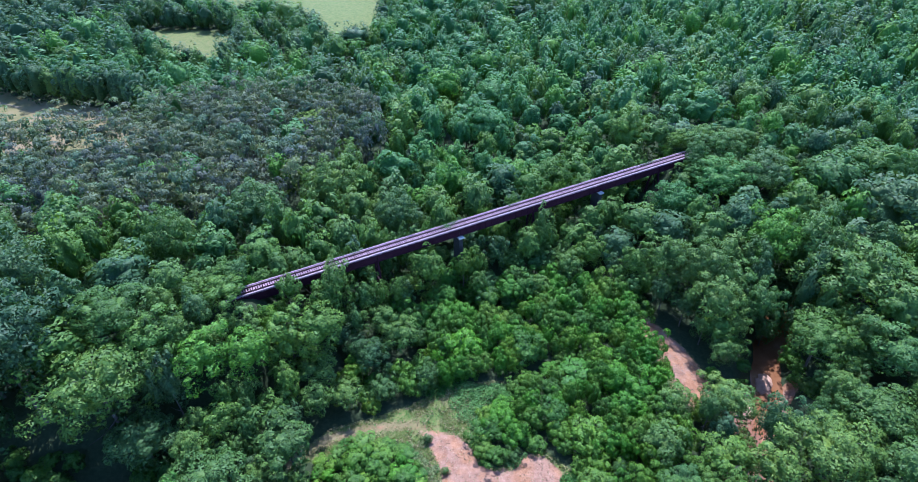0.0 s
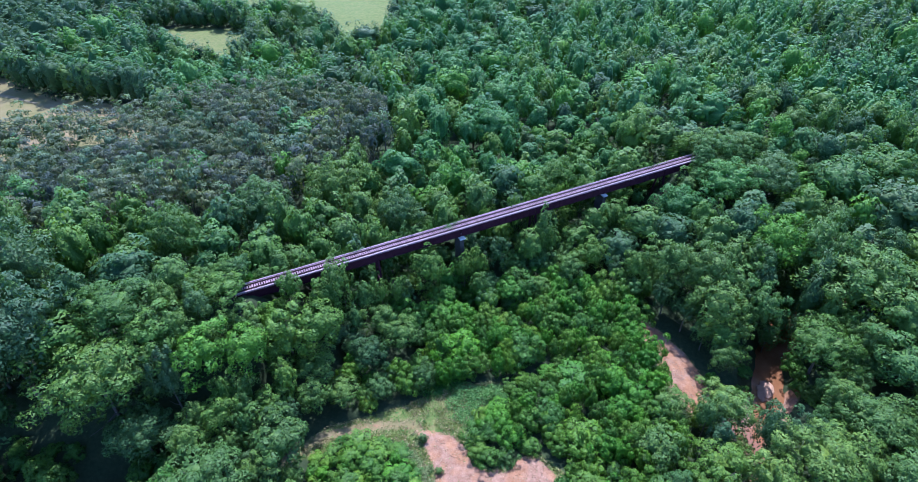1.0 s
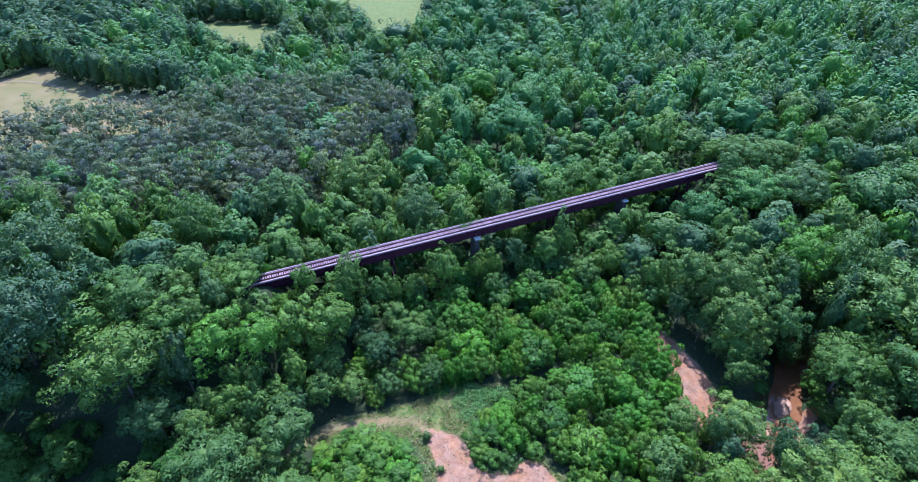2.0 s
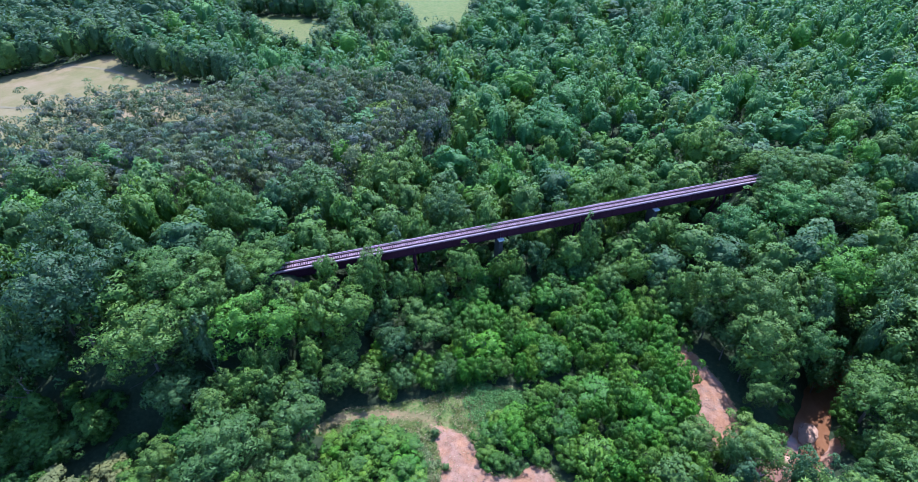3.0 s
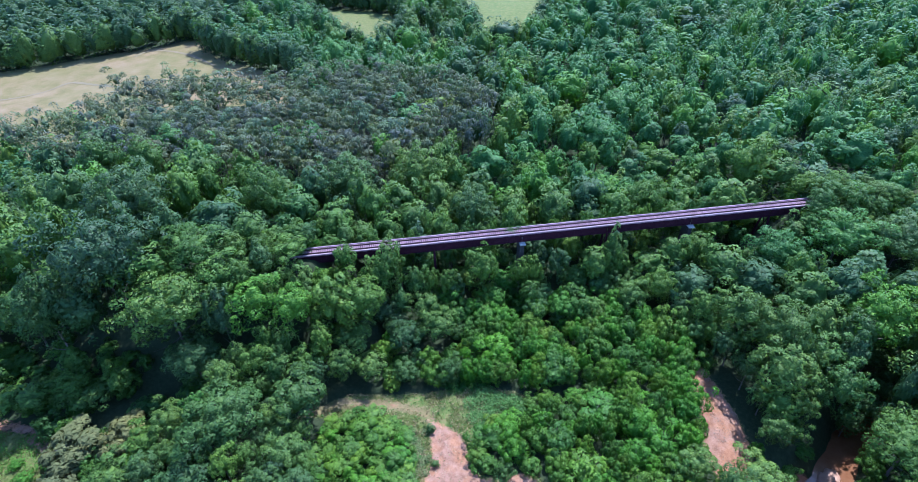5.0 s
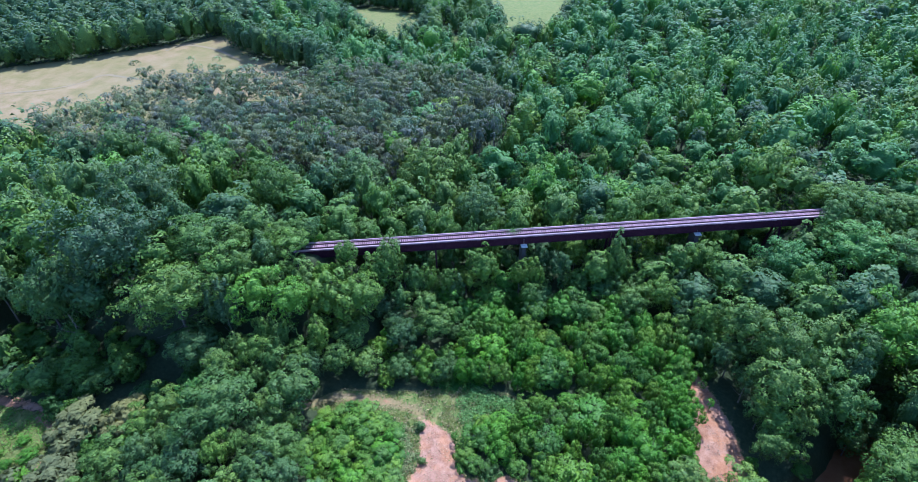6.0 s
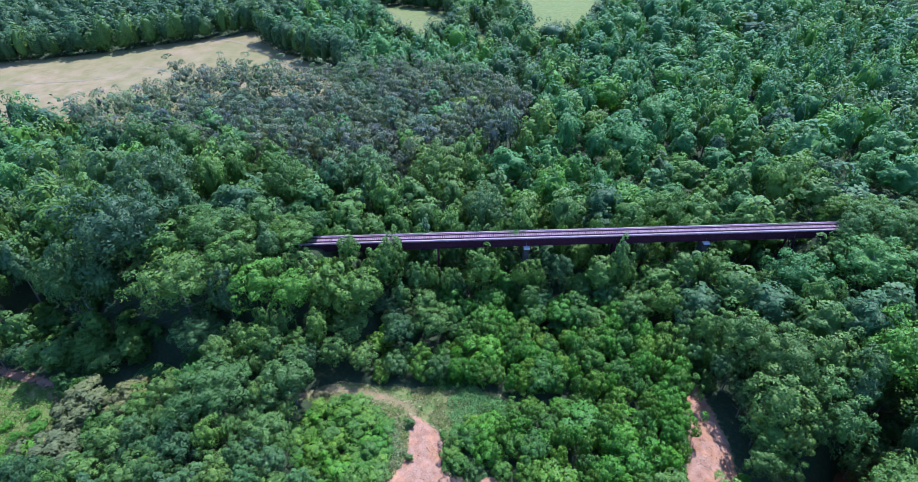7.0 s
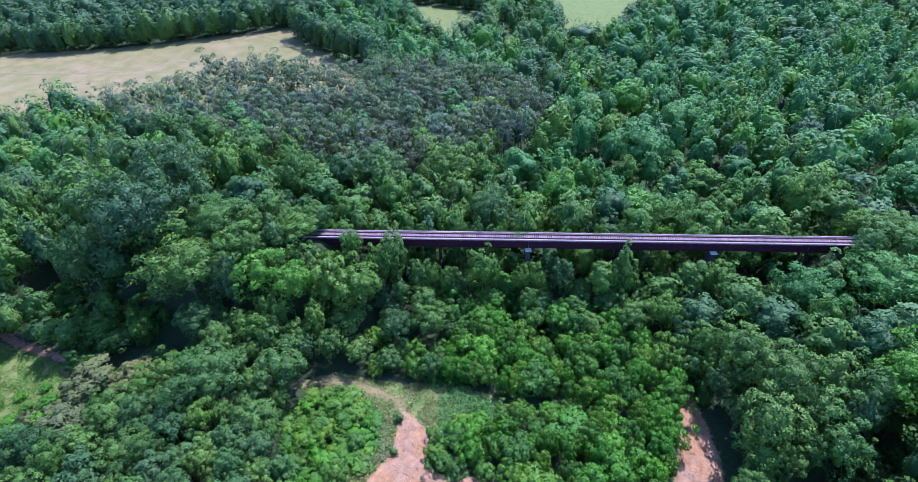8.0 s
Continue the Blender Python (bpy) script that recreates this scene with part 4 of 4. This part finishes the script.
                for name, a, e, t in (("brace", (s, -w0, z0), (s, w1, z1), 0.12), ("brace", (s + 0.13, w0, z0), (s + 0.13, -w1, z1), 0.12), ("strut", (s, -w1, z1 - 0.15), (s, w1, z1 - 0.15), 0.2)):
                    bm = bmesh.new()
                    beam(bm, a, e, t, t)
                    part(name, bm, STEEL, root)
    # ties: one mesh, each laid a little askew
    bm = bmesh.new()
    box(bm, (0.33, 3.05, 0.24), Matrix.Identity(4), 0.015)
    tie_mesh = bpy.data.meshes.new("tie")
    bm.to_mesh(tie_mesh)
    bm.free()
    tie_mesh.materials.append(TIE)
    n = int((hi - lo) / 0.48)
    for i in range(n):
        ob = new("tie", tie_mesh)
        ob.parent = root
        ob.matrix_basis = pose(lo + 0.2 + i * 0.48 + rng.uniform(-0.02, 0.02), rng.uniform(-0.06, 0.06), -0.2, 0, 0, rng.uniform(-1.2, 1.2))
    return root


build_bridge()
wood()
tufts("grass", "patchy green and straw-coloured grass of the clearing", [MEADOW], [BARE], 42000, 0.02, 0.34, 0.26, GRASS, 4)
tufts("grass", "tall dry seeding grass of the clearing", [MEADOW], [BARE], 14000, 0.15, 0.6, 0.34, STRAW, 41, (0.9, 0.95, 0.62))
tufts("weeds", "dark green herbs scattered through the clearing", [MEADOW], [BARE], 9000, 0.05, 0.5, 0.34, SHRUB, 42, (1.1, 1.0, 1.0))
tufts("weeds", "bright green herbs of the western glade", [WEST_GLADE], [], 16000, 0.05, 0.6, 0.36, SHRUB, 43, (1.5, 1.35, 1.0))
tufts("grass", "rough grass of the western glade", [WEST_GLADE], [], 22000, 0.02, 0.3, 0.26, GRASS, 9)
scrub("weeds", "mounds of blue-green creeping weeds beside the dirt patch", [(-0.5, 70, 2.6, 1.1), (2.5, 69, 2.6, 1.3), (5.5, 70, 2.2, 1.0), (-2.4, 67.6, 2.0, 0.8), (-1.0, 64.6, 1.8, 0.7), (1.2, 66, 2.2, 1.2), (1.2, 62.5, 1.9, 1.2), (2, 59.5, 1.7, 1.1), (3.5, 56.5, 1.7, 1.0), (7, 55, 1.6, 0.8)], LEAF, 6, (2.5, 2.0, 1.7))
scrub("weeds", "tangled yellow-green creepers along the clearing edge", [(-3, 72.6, 2.6, 1.5), (-7, 70.4, 2.2, 1.2), (-5, 71.6, 2.0, 1.3), (-23, 58.6, 1.6, 0.9), (17, 50.5, 2.2, 0.9), (-12, 57.6, 1.6, 0.7)], SHRUB, 7, (1.1, 1.1, 0.9))
scrub("weeds", "grey half-dead weeds along the edge of the bare soil", [(-10, 56, 1.4, 0.9), (-8.6, 54.6, 1.3, 0.8), (-7.6, 52.6, 1.4, 0.9), (-7.6, 50, 1.4, 0.8), (-11.5, 58, 1.3, 0.7), (-6.5, 53.6, 0.9, 0.6), (-6.0, 51, 0.9, 0.5), (-9.0, 58.8, 1.0, 0.5)], TWIG, 23, (1.6, 1.55, 1.4))
scrub("weeds", "ragged green weeds along the edge of the bare soil", [(0.3, 58.2, 0.9, 0.6), (2.0, 55.2, 1.2, 0.7)], SHRUB, 24, (1.1, 1.0, 1.0))
for sx, sy, top, r in ((-8.0, 59.2, 1.7, 1.0), (-4.7, 53.0, 1.0, 0.8)):
    plant("shrub", "middle", sx, sy, ground_z(sx, sy) + top, r, (1.1, 0.85, 1.4), "small dark bush on the bare soil")
scrub_rng = random.Random(21)
LOW = []
for k in range(2500):
    sx, sy = scrub_rng.uniform(-28, -8), scrub_rng.uniform(41, 60)
    if inside(LOW_SCRUB, sx, sy) and all((sx - qx) ** 2 + (sy - qy) ** 2 > 1.9 for qx, qy in LOW):
        LOW.append((sx, sy))
        edge = min(1.0, line_gap(LOW_SCRUB, sx, sy, True) / 3.0)
        plant("shrub", "middle", sx, sy, ground_z(sx, sy) + 0.7 + edge * scrub_rng.uniform(0.4, 2.2), 0.8 + 1.7 * scrub_rng.random() ** 1.5, TINTS[scrub_rng.choice((3, 3, 2, 4, 0, 5, 8, 0))], "low bright green scrub beside the dirt track")
# the thicket climbs up towards the piers
for bx, by, top, r, tint in ((-10.1, 105.1, 9, 2.6, 3), (-14.1, 97.0, 8.5, 3.0, 2), (-15.9, 90.9, 8, 3.4, 3), (-5.1, 98.1, 8.5, 3.2, 3), (-7.7, 93.5, 7.5, 3.0, 2), (4.2, 97.4, 8, 3.2, 8), (9.6, 94.9, 7.5, 3.0, 3), (16.6, 104.1, 8.5, 3.4, 8), (-6.1, 87.4, 7, 3.2, 3), (-2.0, 101.8, 8, 2.6, 3), (10.4, 104.7, 9, 2.6, 2), (4.3, 92.4, 7, 2.8, 8), (16.2, 97.0, 7, 3.0, 2), (23.1, 107.7, 9, 3.0, 2), (-19.1, 86.6, 7, 2.8, 4), (23.1, 100.6, 7, 2.4, 8)):
    plant("broad", "fine", bx, by, top, r, (1.2, 1.38, 0.55) if tint == 3 else TINTS[tint], "vivid green young tree at the foot of the bridge")
# weeds that have taken root on the deck
def deck_weeds():
    rng = np.random.default_rng(31)
    pos = []
    for s, n, half, wide, count in ((43.5, 0.6, 1.6, 1.3, 130), (44.6, 1.3, 2.2, 0.5, 70), (-4.5, 0.2, 3.0, 1.8, 420), (22, 1.4, 2.0, 0.3, 40), (61, 1.4, 3.0, 0.3, 60), (80, 1.4, 3.0, 0.3, 50), (104, 1.2, 4.0, 0.5, 110)):
        for _ in range(count):
            p = BW + BU * float(rng.normal(s, half * 0.5)) + BN * float(rng.normal(n, wide * 0.5))
            pos.append((p.x, p.y, DECK_Z - 0.05 + rng.uniform(0.0, 0.4)))
    pos = np.array(pos)
    nrm = rng.normal(size=pos.shape) * 0.6 + np.array([0, 0, 0.8])
    nrm /= np.linalg.norm(nrm, axis=1, keepdims=True)
    ob = tagged(new("weeds", mesh_of_triangles("weeds", sprays(pos, nrm, 0.26, rng, 0.7), SHRUB)), "green weeds and creepers grown over the railway deck", "weeds", kind="stuff")
    ob.color = (1.2, 1.15, 0.9, 1)


deck_weeds()
# trees that close over the east end of the deck
for s, n, top, r in ((114.5, -4.6, 21.0, 2.6), (116.5, -3.4, 23.0, 3.2), (119.5, -0.8, 23.5, 3.2), (118, 4.2, 22.5, 3.0), (123, -4.5, 24.0, 3.6), (124, 1.5, 23.5, 3.4), (112.5, -6.4, 18.5, 2.8)):
    p = BW + BU * s + BN * n
    plant("broad", "fine", p.x, p.y, top, r, TINTS[8 if n < 0 else 2])
# growth on the embankments at both ends of the bridge
end_rng = random.Random(8)
for s0, s1 in ((-22, 6), (SPAN - 12, SPAN + 26)):
    for k in range(46):
        s, n = end_rng.uniform(s0, s1), end_rng.choice((-1, 1)) * end_rng.uniform(2.6, 9.0)
        past = max(-s, s - SPAN)
        p = BW + BU * s + BN * n
        g = ground_z(p.x, p.y)
        if past > 1.5:
            plant("broad", "fine", p.x, p.y, g + end_rng.uniform(3.5, 7.0), end_rng.uniform(2.0, 3.4), TINTS[end_rng.choice((0, 2, 5, 8))])
        else:
            plant("shrub", "fine", p.x, p.y, min(g + 3.0, DECK_Z - 0.6), end_rng.uniform(1.4, 2.2), TINTS[end_rng.choice((0, 2, 4, 8))])


def sandbar(x, y, z, rx, ry, turn, height, name="sandbar", label="pale orange sandbar in the creek"):
    """A low smooth hump of sand."""
    bm = bmesh.new()
    bmesh.ops.create_icosphere(bm, subdivisions=4, radius=1.0)
    for v in bm.verts:
        k = 1 + 0.45 * noise.noise(v.co * 1.7) + 0.15 * noise.noise(v.co * 5.0)
        v.co = Vector((v.co.x * rx * k, v.co.y * ry * k, v.co.z * height))
    me = bpy.data.meshes.new(name)
    bm.to_mesh(me)
    bm.free()
    me.materials.append(SAND)
    me.shade_smooth()
    ob = new(name, me)
    ob.matrix_world = pose(x, y, z, 0, 0, turn)
    return tagged(ob, label, "sandbar")


sandbar(63.0, 76.4, -7.2, 1.7, 2.7, -25, 0.5)
sandbar(56.6, 69.2, -7.2, 1.1, 1.9, -30, 0.4)
# growth in the shade of the bridge, below its girders
for k in range(64):
    s, n = end_rng.uniform(6, SPAN - 8), -end_rng.uniform(3.0, 8.5)
    p = BW + BU * s + BN * n
    if line_gap(CREEK, p.x, p.y) > 5 and room(p.x, p.y, 2.0, 0.5):
        claim(p.x, p.y, 2.0)
        # clear of the bridge's shadow, sunlight is put in as the vivid tint
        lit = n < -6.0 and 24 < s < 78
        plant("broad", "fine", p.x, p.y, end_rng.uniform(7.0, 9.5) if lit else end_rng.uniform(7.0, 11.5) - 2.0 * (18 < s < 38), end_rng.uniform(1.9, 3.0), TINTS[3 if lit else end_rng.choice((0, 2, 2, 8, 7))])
for s, n, top in ((44.5, -5.2, 13.6), (48, -5.6, 14.0), (85, -5.2, 14.0), (88.5, -5.4, 14.6), (46, -9.5, 10.5), (24.5, -5.0, 13.5), (28, -5.4, 13.0), (65, -5.2, 14.2), (68, -5.5, 13.4)):
    p = BW + BU * s + BN * n
    plant("broad", "fine", p.x, p.y, top, 2.3, TINTS[2])
# trees that reach up to the edge of the deck on its far side
for s, top, r in ((3, 0.8, 1.9), (12, 0.2, 1.8), (18, 0.9, 2.0), (21, 0.4, 1.8), (30, 1.2, 2.2), (34, 0.9, 2.1), (39.5, 0.5, 1.9), (55, 0.3, 1.8), (63, 1.0, 2.1), (66.5, 0.6, 2.0), (72, 1.1, 2.1), (76, 0.8, 2.0), (83, 0.5, 1.8), (97, 0.6, 2.0)):
    p = BW + BU * s + BN * 3.7
    plant("broad", "fine", p.x, p.y, DECK_Z + top, r, TINTS[end_rng.choice((0, 2, 2, 8))])
for bx, by, top, r in ((-72, 27, 1.5, 1.8), (-69.5, 23.5, 1.8, 2.0), (-74, 21, 1.3, 1.6), (-68, 30, 1.8, 1.7), (-63, 23, 2.2, 2.0), (-76, 29, 1.0, 1.3), (-78.5, 25, 1.2, 1.4), (-74.5, 24.5, 1.1, 1.2), (-71, 30.6, 1.1, 1.2), (-81, 21.5, 1.2, 1.4), (-70, 19.5, 1.6, 1.5), (-66.5, 26.5, 1.5, 1.4)):
    plant("shrub", "fine", bx, by, top, r, TINTS[3], "low bright green bush in the glade")
tufts("debris", "sticks, straw and clods strewn over the bare soil", [BARE], [], 3200, 0.02, 0.12, 0.26, STRAW, 12)
tufts("weeds", "thin green weeds scattered over the bare soil", [BARE], [], 420, 0.02, 0.22, 0.24, SHRUB, 17, (1.2, 1.1, 0.9))
tufts("debris", "dead stalks and drift on the bare creek bank", [BANK], [], 1500, 0.02, 0.14, 0.30, STRAW, 13)
# trees added to darken bank and creek; tint 7 has the shade in it
for bx, by, top, r, tint in ((43.8, 92.5, 11, 3.0, 7), (46.8, 87.4, 9, 2.8, 7), (49.6, 82.6, 7, 2.5, 8), (58.8, 91.5, 14, 4.4, 8), (64.5, 96.5, 17, 4.4, 7), (68.2, 71.2, 0.5, 2.4, 5), (66.5, 87.5, 0.5, 2.6, 7), (69.5, 90, 3, 3.0, 7), (72.5, 95, 4, 3.0, 7), (76, 99, 5, 3.2, 7), (71, 101, 6, 3.2, 7), (80, 104, 7, 3.2, 7), (66.5, 92.5, 3.5, 2.6, 7), (83, 96, 15, 4.2, 7), (88, 110, 18, 4.5, 0), (95, 101, 17, 4.5, 7)):
    plant("broad", "fine", bx, by, top, r, TINTS[tint])
plant("shrub", "fine", 48.6, 73.6, 1.6, 1.4, TINTS[3])
for bx, by, top, r in ((67.8, 74.4, -2.2, 1.9), (69.0, 77.8, -1.2, 2.0), (67.4, 70.2, -2.6, 1.8), (69.4, 81.0, -1.0, 2.0), (57.6, 78.2, -2.0, 1.9), (55.0, 73.2, -2.4, 1.8)):
    plant("shrub", "fine", bx, by, top, r, TINTS[8], "green shrub on the edge of the creek")
for bx, by, top, r in ((38, 95.5, 4.0, 2.2), (36.5, 93, 3.6, 2.0), (40, 98, 4.5, 2.4), (37.2, 90, 2.6, 1.6)):
    plant("shrub", "fine", bx, by, top, r, TINTS[8])
# growth added along the shaded side of the bank, the shade put into its deep tint
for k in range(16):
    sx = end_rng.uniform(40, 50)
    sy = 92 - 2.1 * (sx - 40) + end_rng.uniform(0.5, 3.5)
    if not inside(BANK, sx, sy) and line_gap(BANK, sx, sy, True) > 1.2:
        plant("shrub", "middle", sx, sy, ground_z(sx, sy) + end_rng.uniform(1.2, 3.0), end_rng.uniform(1.1, 1.8), TINTS[7], "shrub beside the bank with shade put into its dark green")
for k, (sx, sy) in enumerate(DEAD_TREES):
    dead_tree(sx, sy, ground_z(sx, sy) + end_rng.uniform(13.5, 17.5), 300 + k)
# low growth in the shade below the high western wood
for k in range(70):
    sx, sy = end_rng.uniform(-104, -46), end_rng.uniform(35, 55)
    if inside(SHADED_GAP, sx, sy):
        plant("shrub", "middle", sx, sy, ground_z(sx, sy) + end_rng.uniform(1.5, 3.6), end_rng.uniform(1.3, 2.6), TINTS[end_rng.choice((0, 7, 8))], "low shrub in the shade of tall trees")


def wheel_track(path, width):
    """A worn track through the hay, on the ground along a path."""
    pts = [Vector(p) for p in path]
    fine = []
    for a, c in zip(pts, pts[1:]):
        steps = max(2, int((c - a).length / 3.0))
        fine += [a.lerp(c, q / steps) for q in range(steps)]
    fine.append(pts[-1])
    for _ in range(4):
        fine = [fine[0]] + [(fine[q - 1] + fine[q] * 2 + fine[q + 1]) / 4 for q in range(1, len(fine) - 1)] + [fine[-1]]
    verts = []
    for q, p in enumerate(fine):
        d = (fine[min(len(fine) - 1, q + 1)] - fine[max(0, q - 1)]).normalized()
        w = width * (0.8 + 0.5 * noise.noise((p.x * 0.09, p.y * 0.09, 2.0)))
        for side in (1, -1):
            x, y = p.x - d.y * w * side, p.y + d.x * w * side
            verts.append((x, y, ground_z(x, y) + 0.08))
    faces = [(2 * q, 2 * q + 1, 2 * q + 3, 2 * q + 2) for q in range(len(fine) - 1)]
    tagged(new("field_track", link_mesh("field_track", verts, faces, WHEEL_TRACK)), "pale worn wheel track through the hay field", "track", kind="structure")


wheel_track([(-190, 222), (-212, 231), (-229, 234), (-242, 231), (-240, 221)], 1.2)
wheel_track([(-205, 186), (-218, 184), (-237, 185), (-247, 186), (-245, 175), (-250, 166), (-256, 160), (-271, 152), (-290, 140), (-320, 128)], 1.0)
